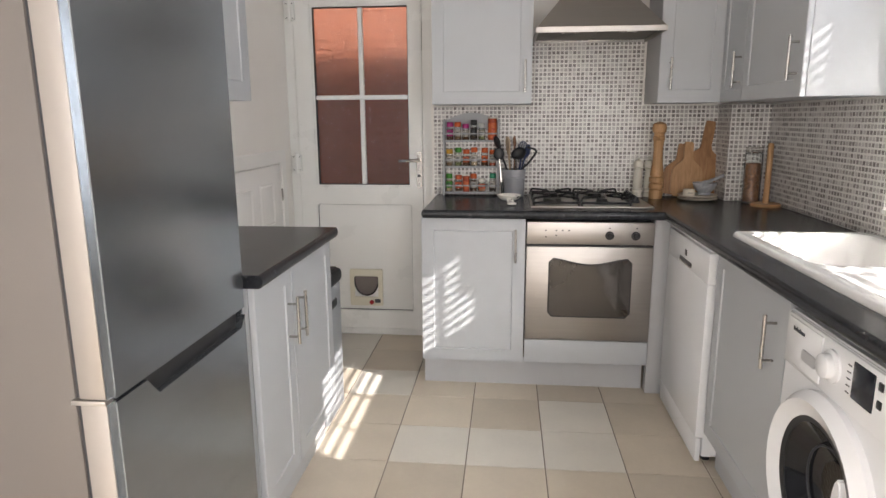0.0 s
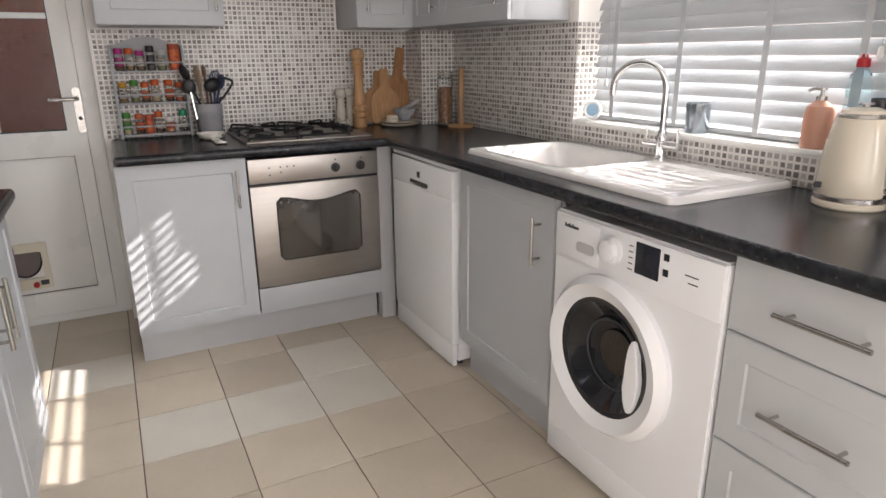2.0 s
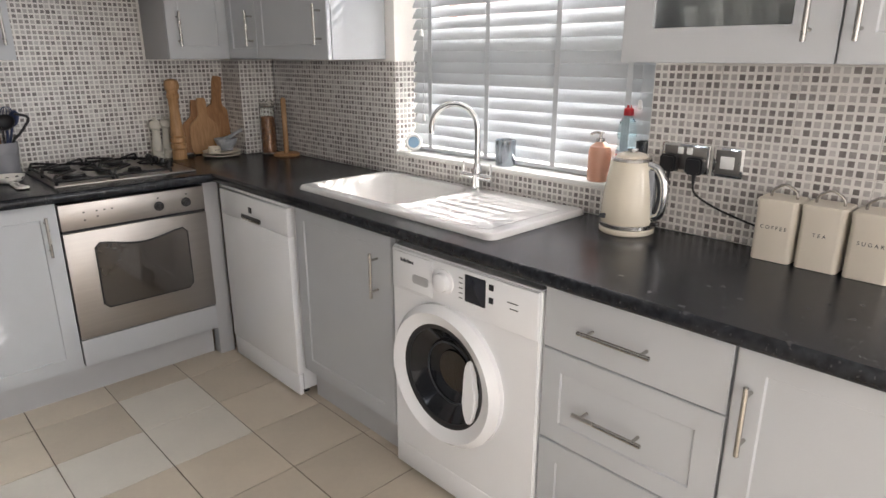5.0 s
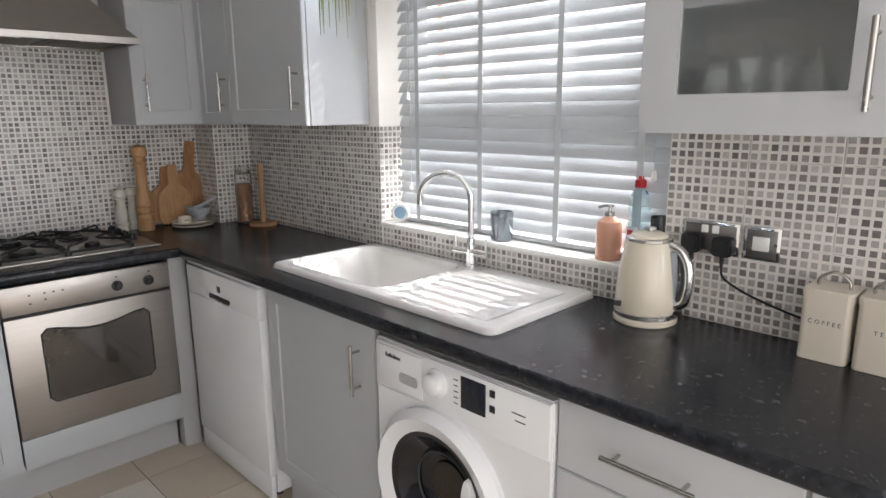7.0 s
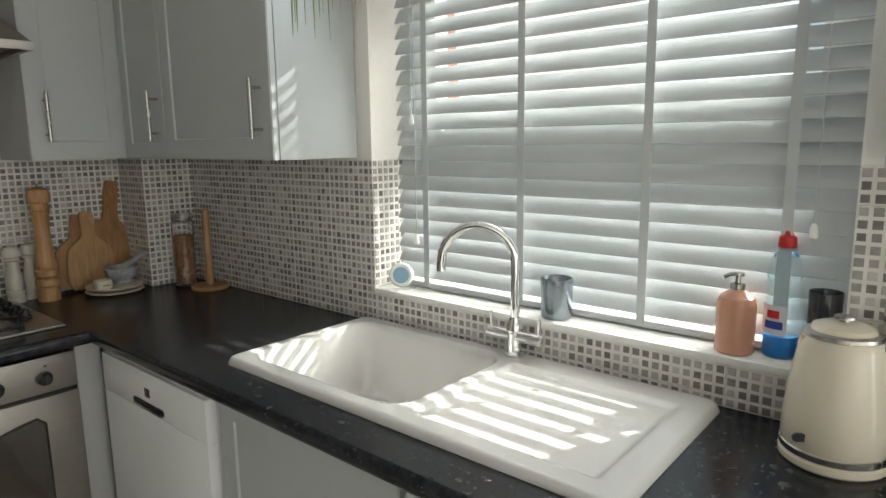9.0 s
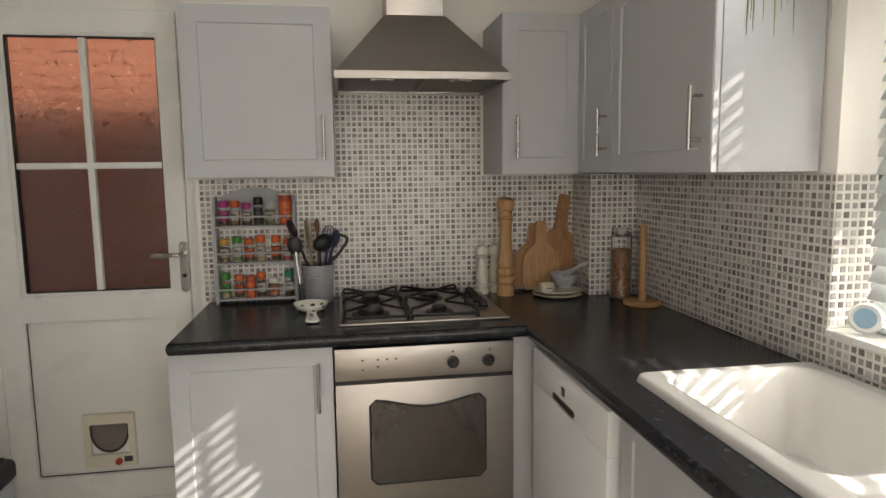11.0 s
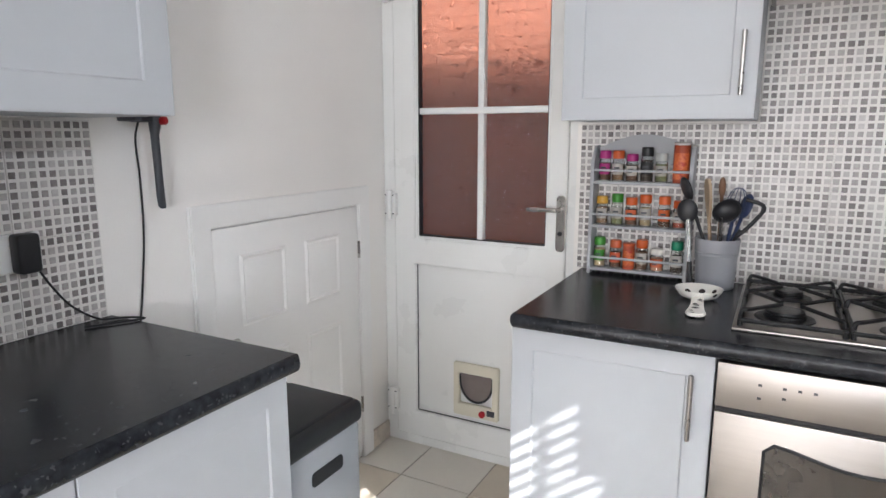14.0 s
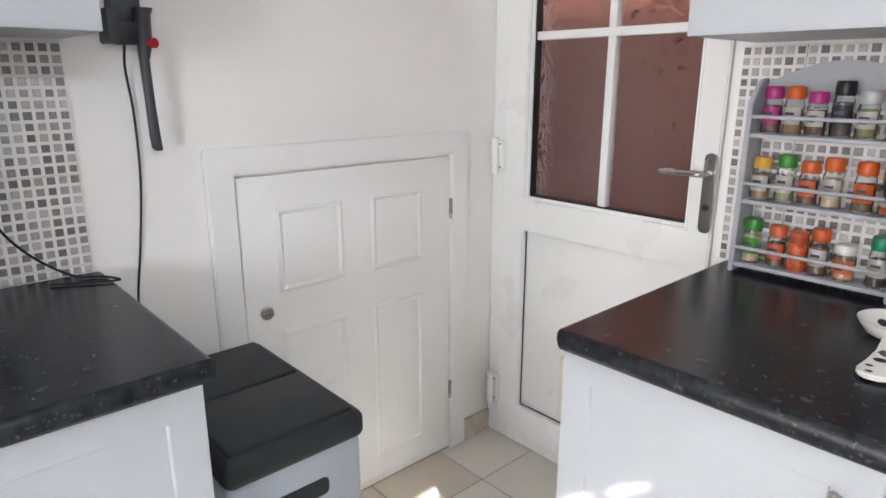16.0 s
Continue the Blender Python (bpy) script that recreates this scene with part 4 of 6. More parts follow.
for i in range(4):
    hc.faces.new((lo[i], lo[(i + 1) % 4], hi[(i + 1) % 4], hi[i]))
part("canopy", hc, STEELH, hood, "sloping steel canopy")
part("chimney", box(0.46, 0.674, 3.378, HY1, 2.032, ZC - 0.002, 0.001), STEEL, hood, "square steel chimney")
part("filter_housing", box(HX0 + 0.012, HX1 - 0.012, HY0 + 0.012, HY1 - 0.01, 1.780, 1.789), FILTER, hood)
for x0, x1 in ((HX0 + 0.03, 0.56), (0.574, HX1 - 0.03)):
    g = part("grease_filter", box(x0, x1, HY0 + 0.05, HY1 - 0.05, 1.773, 1.780, 0.002), FILTER, hood, "dark metal grease filter")
    part("filter_edge", box(x0, x1, HY1 - 0.05, HY1 - 0.042, 1.771, 1.780, 0.001), SATIN, g)
    part("grip", box((x0 + x1) / 2 - 0.04, (x0 + x1) / 2 + 0.04, HY0 + 0.07, HY0 + 0.10, 1.770, 1.773, 0.001), SATIN, g)
    part("grip_slot", box((x0 + x1) / 2 - 0.022, (x0 + x1) / 2 + 0.022, HY0 + 0.079, HY0 + 0.091, 1.7685, 1.7705, 0.0003), BLACK, g)

# ---------------------------------------------------------------- fridge freezer
fz = thing("fridge_freezer", (-0.9, 1.27, 0.0), "tall grey steel fridge freezer beside the short worktop, closed", "fridge freezer")
FXF, FY0, FY1 = -0.60, 0.98, 1.60
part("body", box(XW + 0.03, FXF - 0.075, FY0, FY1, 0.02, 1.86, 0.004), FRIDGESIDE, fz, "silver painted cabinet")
part("seal", box(FXF - 0.075, FXF - 0.062, FY0 + 0.006, FY1 - 0.006, 0.05, 1.85), DARKGREY, fz)


def fridge_door(outline_bottom, outline_top, name):
    own = bmesh.new()
    n = 17
    vs = []
    for i in range(n):
        t = i / (n - 1)
        y = FY0 + (FY1 - FY0) * t
        bow = 0.0
        vs.append([own.verts.new((FXF - 0.062, y, outline_bottom(t))), own.verts.new((FXF + bow, y, outline_bottom(t))),
                   own.verts.new((FXF + bow, y, outline_top(t))), own.verts.new((FXF - 0.062, y, outline_top(t)))])
    for a, b in zip(vs, vs[1:]):
        for k in range(4):
            own.faces.new((a[k], b[k], b[(k + 1) % 4], a[(k + 1) % 4]))
    own.faces.new(vs[0])
    own.faces.new(vs[-1][::-1])
    bmesh.ops.recalc_face_normals(own, faces=own.faces[:])
    ed = [e for e in own.edges if abs(e.verts[0].co.x - FXF) < 1e-5 and abs(e.verts[1].co.x - FXF) < 1e-5 and abs(e.verts[0].co.y - e.verts[1].co.y) < 1e-5
          and min(abs(e.verts[0].co.y - FY0), abs(e.verts[0].co.y - FY1)) < 1e-5]
    bmesh.ops.bevel(own, geom=ed, offset=0.012, segments=4, affect="EDGES")
    return own


GAPZ = 0.842
part("fridge_door", fridge_door(lambda t: GAPZ + 0.004, lambda t: 1.85, "d"), FRIDGE, fz, "grey brushed steel upper door")
part("freezer_door", fridge_door(lambda t: 0.06, lambda t: GAPZ - 0.004 - 0.045 * max(0, min(1, (t - 0.22) / 0.02)) * max(0, min(1, (0.96 - t) / 0.02)), "d"), FRIDGE, fz, "grey brushed steel lower door")
# black block puts the recess's shade into its colour
part("grip_recess", box(FXF - 0.06, FXF - 0.018, FY0 + 0.13, FY1 - 0.03, GAPZ - 0.06, GAPZ - 0.002), BLACK, fz, "recessed grip, blackened for the shade in it")
for z0, z1 in ((GAPZ + 0.006, 1.848), (0.062, GAPZ - 0.006)):
    part("door_edge", box(FXF - 0.064, FXF - 0.012, FY0 - 0.003, FY0 + 0.001, z0, z1, 0.001), SILVER, fz, "bright silver door edge")
part("hinge", box(FXF - 0.08, FXF - 0.01, FY0 - 0.008, FY0 + 0.03, GAPZ - 0.005, GAPZ + 0.005, 0.002), SATIN, fz, "metal middle hinge")
part("kick_plate", box(FXF - 0.06, FXF - 0.04, FY0 + 0.01, FY1 - 0.01, 0.0, 0.055), DARKGREY, fz)

# ---------------------------------------------------------------- bin
bn = thing("recycling_bin", (-0.88, 2.63, 0.0), "grey plastic bin with two black lids beside the worktop", "bin")
BX0, BX1, B0, B1, BZ = -1.13, -0.645, 2.475, 2.775, 0.625
part("body", box(BX0, BX1, B0, B1, 0.0, BZ, 0.02, 3), BINGREY, bn)
part("lid_rim", box(BX0 - 0.008, BX1 + 0.008, B0 - 0.006, B1 + 0.008, BZ - 0.01, BZ + 0.055, 0.022, 4), BINLID, bn, "black plastic lid rim")
for x0, x1 in ((BX0 + 0.012, (BX0 + BX1) / 2 - 0.003), ((BX0 + BX1) / 2 + 0.003, BX1 - 0.012)):
    part("lid", box(x0, x1, B0 + 0.012, B1 - 0.012, BZ + 0.045, BZ + 0.062, 0.007, 3), BINLID, bn, "black plastic lid")
part("hand_hole", prism(rounded(0.125, 0.04, 0.012, 4, (B0 + B1) / 2, BZ - 0.085), "x", BX1 - 0.004, BX1 + 0.003, 0.001), BINLID, bn)

# ---------------------------------------------------------------- sink and tap
sink = thing("kitchen_sink", (1.225, 1.835, TOP), "white ceramic inset sink with a bowl and a drainer", "sink")
KX0, KX1, KY0, KY1 = 0.972, 1.474, 1.295, 2.372


def smooth01(a, b, x):
    t = max(0.0, min(1.0, (x - a) / (b - a)))
    return t * t * (3 - 2 * t)


def sink_height(x, y):
    edge = min(x - KX0, KX1 - x, y - KY0, KY1 - y)
    z = TOP + 0.018
    if edge < 0.012:
        z -= 0.016 * (1 - max(0.0, edge) / 0.012) ** 2
    bx = min(x - (KX0 + 0.05), (KX1 - 0.055) - x)
    by = min(y - 1.80, (KY1 - 0.045) - y)
    d = min(bx, by)
    if bx < 0.07 and by < 0.07:
        d = 0.07 - math.hypot(0.07 - bx, 0.07 - by)
    if d > -0.004:
        z -= 0.012 * smooth01(-0.004, 0.008, d) + 0.20 * smooth01(0.0, 0.034, d)
    dx, dy = min(x - (KX0 + 0.05), (KX1 - 0.085) - x), min(y - (KY0 + 0.06), 1.765 - y)
    e = min(dx, dy)
    if e > 0:
        z -= 0.007 * smooth01(0, 0.012, e)
        z += 0.0004 * smooth01(0.02, 0.04, e) * (0.5 + 0.5 * math.cos((x - KX0) * 2 * math.pi / 0.045))
    return z


sg = bmesh.new()
nx, ny, R = 76, 150, 0.035
grid = []
for i in range(nx + 1):
    col = []
    for j in range(ny + 1):
        x, y = KX0 + (KX1 - KX0) * i / nx, KY0 + (KY1 - KY0) * j / ny
        z = sink_height(x, y)
        ox, oy = max(KX0 + R - x, x - KX1 + R, 0), max(KY0 + R - y, y - KY1 + R, 0)
        if ox > 0 and oy > 0:
            k = max(ox, oy) / math.hypot(ox, oy)
            x -= math.copysign(ox * (1 - k), x - (KX0 + KX1) / 2)
            y -= math.copysign(oy * (1 - k), y - (KY0 + KY1) / 2)
        col.append(sg.verts.new((x, y, z)))
    grid.append(col)
for i in range(nx):
    for j in range(ny):
        sg.faces.new((grid[i][j], grid[i + 1][j], grid[i + 1][j + 1], grid[i][j + 1]))
bd = [e for e in sg.edges if e.is_boundary]
ex = bmesh.ops.extrude_edge_only(sg, edges=bd)
for v in [g for g in ex["geom"] if isinstance(g, bmesh.types.BMVert)]:
    v.co.z = TOP + 0.0005
part("basin", sg, CERAMIC, sink, smooth=80)
part("waste", lathe([(0.0, 0.004), (0.012, 0.004), (0.016, 0.002), (0.034, 0.004), (0.04, 0.002), (0.04, 0.0), (0, 0)][::-1], (1.20, 2.06, TOP + 0.018 - 0.212), 24), CHROME, sink, "chrome waste")

tap = thing("mixer_tap", (1.438, 1.79, TOP + 0.018), "chrome swan-neck mixer tap with two levers on the sink", "tap")
tx, ty, tz = 1.438, 1.79, TOP + 0.018
part("base", lathe([(0.026, 0), (0.026, 0.006), (0.019, 0.012), (0.018, 0.06), (0.021, 0.064), (0.021, 0.075), (0.015, 0.085), (0.0135, 0.10), (0, 0.10)], (tx, ty, tz), 24), CHROME, tap)
d = Vector((-0.49, 0.87, 0))
r = 0.093
pts = [(tx, ty, tz + 0.09), (tx, ty, tz + 0.16), (tx, ty, tz + 0.235)]
for a in np.linspace(0, math.pi, 9)[1:]:
    o = Vector((tx, ty, tz + 0.235)) + d * (r - r * math.cos(a)) + Vector((0, 0, r * math.sin(a)))
    pts.append(tuple(o))
end = Vector(pts[-1])
pts.append(tuple(end - Vector((0, 0, 0.022))))
part("spout", tube(pts, 0.0118, 16, smooth=4), CHROME, tap, smooth=70)
for s in (-1, 1):
    arm = cyl((tx, ty, tz + 0.05), (tx, ty + s * 0.082, tz + 0.05), 0.0145, 18, bev=0.002)
    a = part("valve", arm, CHROME, tap)
    part("lever", cyl((tx, ty + s * 0.07, tz + 0.055), (tx - 0.002, ty + s * 0.072, tz + 0.105), 0.0045, 10, bev=0.001), CHROME, a)

# ---------------------------------------------------------------- hob
hob = thing("gas_hob", (0.55, 3.31, TOP), "stainless steel gas hob with four burners set in the worktop", "hob")
part("plate", box(0.252, 0.848, 3.058, 3.562, TOP, TOP + 0.009, 0.004), STEEL, hob, "stainless steel plate")
for bx, by, br in ((0.365, 3.20, 0.048), (0.375, 3.44, 0.038), (0.615, 3.19, 0.03), (0.61, 3.44, 0.038)):
    bu = lathe([(br + 0.022, 0), (br + 0.02, 0.003), (br, 0.004), (br, 0.012), (br - 0.004, 0.014), (br - 0.002, 0.016), (br - 0.004, 0.022), (br * 0.4, 0.024), (0, 0.024)], (bx, by, TOP + 0.009), 24)
    part("burner", bu, IRON, hob, "black cast iron burner")


def pan_support(x0, x1, y0, y1):
    z = TOP + 0.045
    r = 0.0062
    bm = tube([(x0, y0, z - 0.022), (x1, y0, z - 0.022), (x1, y1, z - 0.022), (x0, y1, z - 0.022), (x0, y0, z - 0.022)], r, 6, smooth=0)
    for x in (x0, x1):
        for y in (y0, y1, (y0 + y1) / 2):
            cyl((x, y, TOP + 0.008), (x, y, z - 0.02), 0.006, 8, bm=bm)
    cx = (x0 + x1) / 2
    for yc in (y0 + (y1 - y0) * 0.27, y0 + (y1 - y0) * 0.73):
        for sx, sy in ((-1, -1), (1, -1), (-1, 1), (1, 1)):
            ex = x0 if sx < 0 else x1
            ey = yc + sy * (y1 - y0) * 0.22
            tube([(ex, ey, z - 0.022), (ex - sx * 0.004, ey, z - 0.003), (ex - sx * 0.02, ey - sy * 0.006, z), (cx + sx * 0.022, yc + sy * 0.012, z)], r * 0.85, 6, bm=bm, smooth=3)
    return bm


part("pan_support", pan_support(0.268, 0.488, 3.08, 3.55), IRON, hob, "black enamelled pan support")
part("pan_support", pan_support(0.503, 0.738, 3.08, 3.55), IRON, hob, "black enamelled pan support")
for i in range(4):
    kb = lathe([(0.021, 0), (0.021, 0.006), (0.017, 0.008), (0.0155, 0.024), (0.012, 0.026), (0, 0.026)], (0.79, 3.235 + i * 0.088, TOP + 0.009), 18)
    box(0.79 - 0.004, 0.79 + 0.004, 3.235 + i * 0.088 - 0.017, 3.235 + i * 0.088 + 0.017, TOP + 0.03, TOP + 0.04, 0.001, bm=kb)
    part("knob", kb, BLACK, hob, "black plastic control knob")

# ---------------------------------------------------------------- things beside the hob
MILL = [(0.030, 0), (0.030, 0.045), (0.026, 0.05), (0.032, 0.058), (0.032, 0.078), (0.026, 0.084), (0.032, 0.092), (0.032, 0.112), (0.026, 0.118), (0.030, 0.126), (0.028, 0.14),
        (0.022, 0.20), (0.020, 0.26), (0.022, 0.31), (0.027, 0.318), (0.024, 0.324), (0.027, 0.33), (0.022, 0.338), (0.023, 0.352), (0.029, 0.36), (0.031, 0.38), (0.027, 0.40), (0.012, 0.41), (0, 0.411)]
pm = thing("pepper_mill", (0.945, 3.485, TOP), "tall turned beech pepper mill on the worktop", "pepper mill")
part("body", lathe([(a * 1.22, b) for a, b in MILL], (0.945, 3.485, TOP), 32), WOODL, pm)
part("finial", lathe([(0.006, 0), (0.004, 0.006), (0.006, 0.012), (0, 0.016)], (0.945, 3.485, TOP + 0.41), 12), SATIN, pm)
PALE = mat("pale_painted_wood", (0.62, 0.59, 0.52), 0.45, vary=0.06, scale=10, fine=120, bump=0.01)
SMALL = [(0.030, 0), (0.030, 0.022), (0.026, 0.025), (0.029, 0.031), (0.029, 0.041), (0.024, 0.046), (0.0275, 0.066), (0.0275, 0.086), (0.020, 0.125), (0.0195, 0.15), (0.026, 0.155), (0.022, 0.160),
         (0.030, 0.168), (0.030, 0.186), (0.021, 0.200), (0.006, 0.204), (0.0045, 0.210), (0.013, 0.213), (0.013, 0.216), (0, 0.217)]
sm = solid("salt_mill", lathe(SMALL, (0.858, 3.545, TOP), 24), PALE, "small pale painted wooden salt mill on the worktop", "salt mill", group="small mills")
copy_thing(sm, pose(0.921, 3.572, TOP))


def board(name, w, h, neck_w, neck_h, cx, lean_y, yaw, roll, material, label, t=0.016, z0=0.0):
    pts = []
    for sx in (1, -1):
        side = [(w / 2, 0.0), (w / 2, h * 0.55), (w * 0.47, h * 0.68), (w * 0.34, h * 0.8), (neck_w / 2 + 0.006, h * 0.9), (neck_w / 2, h), (neck_w / 2 * 1.05, h + neck_h * 0.7), (neck_w / 2 * 0.9, h + neck_h)]
        if w > 0.01:
            side[0] = (w * 0.42, 0.0)
            side.insert(1, (w / 2, 0.03))
        pts += [(sx * u, v) for u, v in (side if sx > 0 else side[::-1])]
    bm = prism(pts, "y", -t / 2, t / 2, 0.003)
    m = pose(cx, lean_y, TOP + z0, -7, roll, yaw)
    to_world(bm, m)
    low = min(v.co.z for v in bm.verts)
    bmesh.ops.translate(bm, vec=(0, 0, TOP + 0.0006 - low), verts=bm.verts)
    return solid(name, bm, material, label, "chopping board", group="wooden boards")


board("chopping_board", 0.20, 0.28, 0.055, 0.13, 1.185, 3.566, 0, 9, WOODB, "long-handled dark wooden chopping board leaning on the tiles")
board("chopping_board", 0.17, 0.22, 0.05, 0.08, 1.12, 3.545, 0, 2, WOODL, "wooden chopping board with a short neck leaning on another")
board("chopping_board", 0.16, 0.21, 0.05, 0.075, 1.065, 3.562, 0, 8, WOODB, "small rounded wooden board leaning on the tiles", 0.014)
PX, PY = 1.148, 3.42
PLATE = mat("cream_stoneware", (0.66, 0.60, 0.49), 0.3, vary=0.05, scale=12, fine=80, bump=0.01)
for k in range(2):
    z = TOP + 0.001 + k * 0.016
    solid("plate", lathe([(0.06, 0), (0.095 - 0.002 * k, 0.006), (0.102 - 0.002 * k, 0.011), (0.100 - 0.002 * k, 0.014), (0.07, 0.010), (0, 0.009)], (PX, PY, z), 40), PLATE,
          "cream stoneware plate in a stack of two", "plate", group="stacked plates")
PZ = TOP + 0.027
rk = thing("ramekin", (PX - 0.055, PY - 0.035, PZ), "small cream lidded dish on the stacked plates", "dish")
part("dish", lathe([(0.026, 0), (0.031, 0.004), (0.031, 0.03), (0.029, 0.034), (0.027, 0.03), (0, 0.028)], (PX - 0.055, PY - 0.035, PZ), 28), PLATE, rk)
part("lettering_band", box(PX - 0.068, PX - 0.042, PY - 0.0675, PY - 0.065, PZ + 0.016, PZ + 0.019), DARKGREY, rk)
STONE = ramp_mat("grey_marble", [(0.3, (0.30, 0.32, 0.35)), (0.55, (0.42, 0.44, 0.47)), (0.75, (0.55, 0.57, 0.60))], 0.4, 30, bump=0.01, distort=1.2)
mo = solid("mortar", lathe([(0.03, 0), (0.034, 0.004), (0.03, 0.012), (0.05, 0.03), (0.06, 0.055), (0.062, 0.064), (0.057, 0.064), (0.05, 0.045), (0.03, 0.025), (0, 0.02)], (PX + 0.04, PY + 0.02, PZ), 32), STONE,
           "grey marble mortar on the stacked plates", "mortar")
pe = lathe([(0.0, 0), (0.012, 0.004), (0.015, 0.02), (0.010, 0.045), (0.008, 0.10), (0.011, 0.12), (0.009, 0.13), (0, 0.133)], (PX + 0.015, PY + 0.012, PZ + 0.052), 16, axis=(0.80, 0.0, 0.36))
solid("pestle", pe, STONE, "grey marble pestle resting in the mortar", "pestle")
jx, jy = 1.385, 3.325
jr = thing("storage_jar", (jx, jy, TOP), "tall glass storage jar filled with brown grains", "jar")
jg = part("glass", lathe([(0.040, 0.0), (0.042, 0.004), (0.042, 0.255), (0.038, 0.26), (0.036, 0.255), (0.0385, 0.25), (0.0385, 0.008), (0.0, 0.006)], (jx, jy, TOP), 28), PANE, jr, "clear glass jar")
jg.visible_shadow = False
part("grains", lathe([(0.0375, 0.009), (0.0375, 0.20), (0.03, 0.207), (0, 0.21)], (jx, jy, TOP), 28), ramp_mat("brown_grains", [(0.3, (0.10, 0.04, 0.015)), (0.6, (0.24, 0.10, 0.04)), (0.8, (0.34, 0.17, 0.08))], 0.7, 90, source="voronoi", bump=0.08), jr, "brown grains")
part("lid", lathe([(0.038, 0), (0.041, 0.004), (0.041, 0.022), (0.038, 0.026), (0, 0.026)], (jx, jy, TOP + 0.26), 28), glass_mat("jar_lid_glass", (0.8, 0.78, 0.74), 0.1), jr)
hx, hy = 1.408, 3.185
kr = thing("kitchen_roll_holder", (hx, hy, TOP), "bare wooden kitchen roll holder with a round base", "roll holder")
part("base", lathe([(0.066, 0), (0.07, 0.004), (0.07, 0.012), (0.066, 0.016), (0, 0.016)], (hx, hy, TOP), 36), WOODL, kr)
part("pole", lathe([(0.014, 0), (0.014, 0.285), (0.011, 0.292), (0, 0.295)], (hx, hy, TOP + 0.016), 18), WOODL, kr)

# ---------------------------------------------------------------- spice rack and jars
RX0, RX1, RY0, RY1 = -0.232, 0.088, 3.525, 3.602
rack = thing("spice_rack", ((RX0 + RX1) / 2, 3.56, TOP), "grey painted three-shelf spice rack with an arched back", "spice rack")
for x in (RX0, RX1 - 0.011):
    sp = [(RY0, 0.0), (RY1, 0.0), (RY1, 0.43), (RY1 - 0.03, 0.428), (RY0 + 0.02, 0.405), (RY0, 0.375)]
    part("side", prism([(a, TOP + 0.0005 + b) for a, b in sp], "x", x, x + 0.011, 0.002), GREYPAINT, rack)
arch = [(RX0 + 0.011, 1.30), (RX1 - 0.011, 1.30)] + [(RX1 - 0.011 - (RX1 - RX0 - 0.022) * t, 1.352 + 0.045 * math.sin(math.pi * t)) for t in np.linspace(0, 1, 13)]
part("back_board", prism(arch, "y", RY1 - 0.008, RY1 - 0.001, 0.0015), GREYPAINT, rack)
SHELF = (0.952, 1.098, 1.244)
for z in SHELF:
    part("shelf", box(RX0 + 0.011, RX1 - 0.011, RY0 + 0.004, RY1 - 0.009, z - 0.009, z, 0.0015), GREYPAINT, rack)
    part("rail", cyl((RX0 + 0.01, RY0 + 0.006, z + 0.036), (RX1 - 0.01, RY0 + 0.006, z + 0.036), 0.0042, 10), GREYPAINT, rack)
JARGLASS = glass_mat("jar_glass", (0.93, 0.95, 0.93), 0.02)
CAPS = {"pink": (0.36, 0.02, 0.17), "orange": (0.52, 0.09, 0.012), "green": (0.04, 0.20, 0.02), "black": (0.015, 0.015, 0.016), "clear": (0.45, 0.46, 0.44), "red": (0.55, 0.09, 0.03),
        "mustard": (0.52, 0.28, 0.03), "rust": (0.50, 0.10, 0.03), "white": (0.72, 0.68, 0.62), "teal": (0.01, 0.20, 0.10)}
FILL = {"tan": (0.20, 0.11, 0.045), "brown": (0.10, 0.042, 0.016), "red": (0.36, 0.06, 0.02), "green": (0.16, 0.17, 0.06), "cream": (0.42, 0.31, 0.17), "dark": (0.05, 0.03, 0.02), "salmon": (0.52, 0.24, 0.13)}
LABELP = mat("paper_label", (0.40, 0.37, 0.33), 0.55, vary=0.04, scale=30, fine=200, bump=0.005)


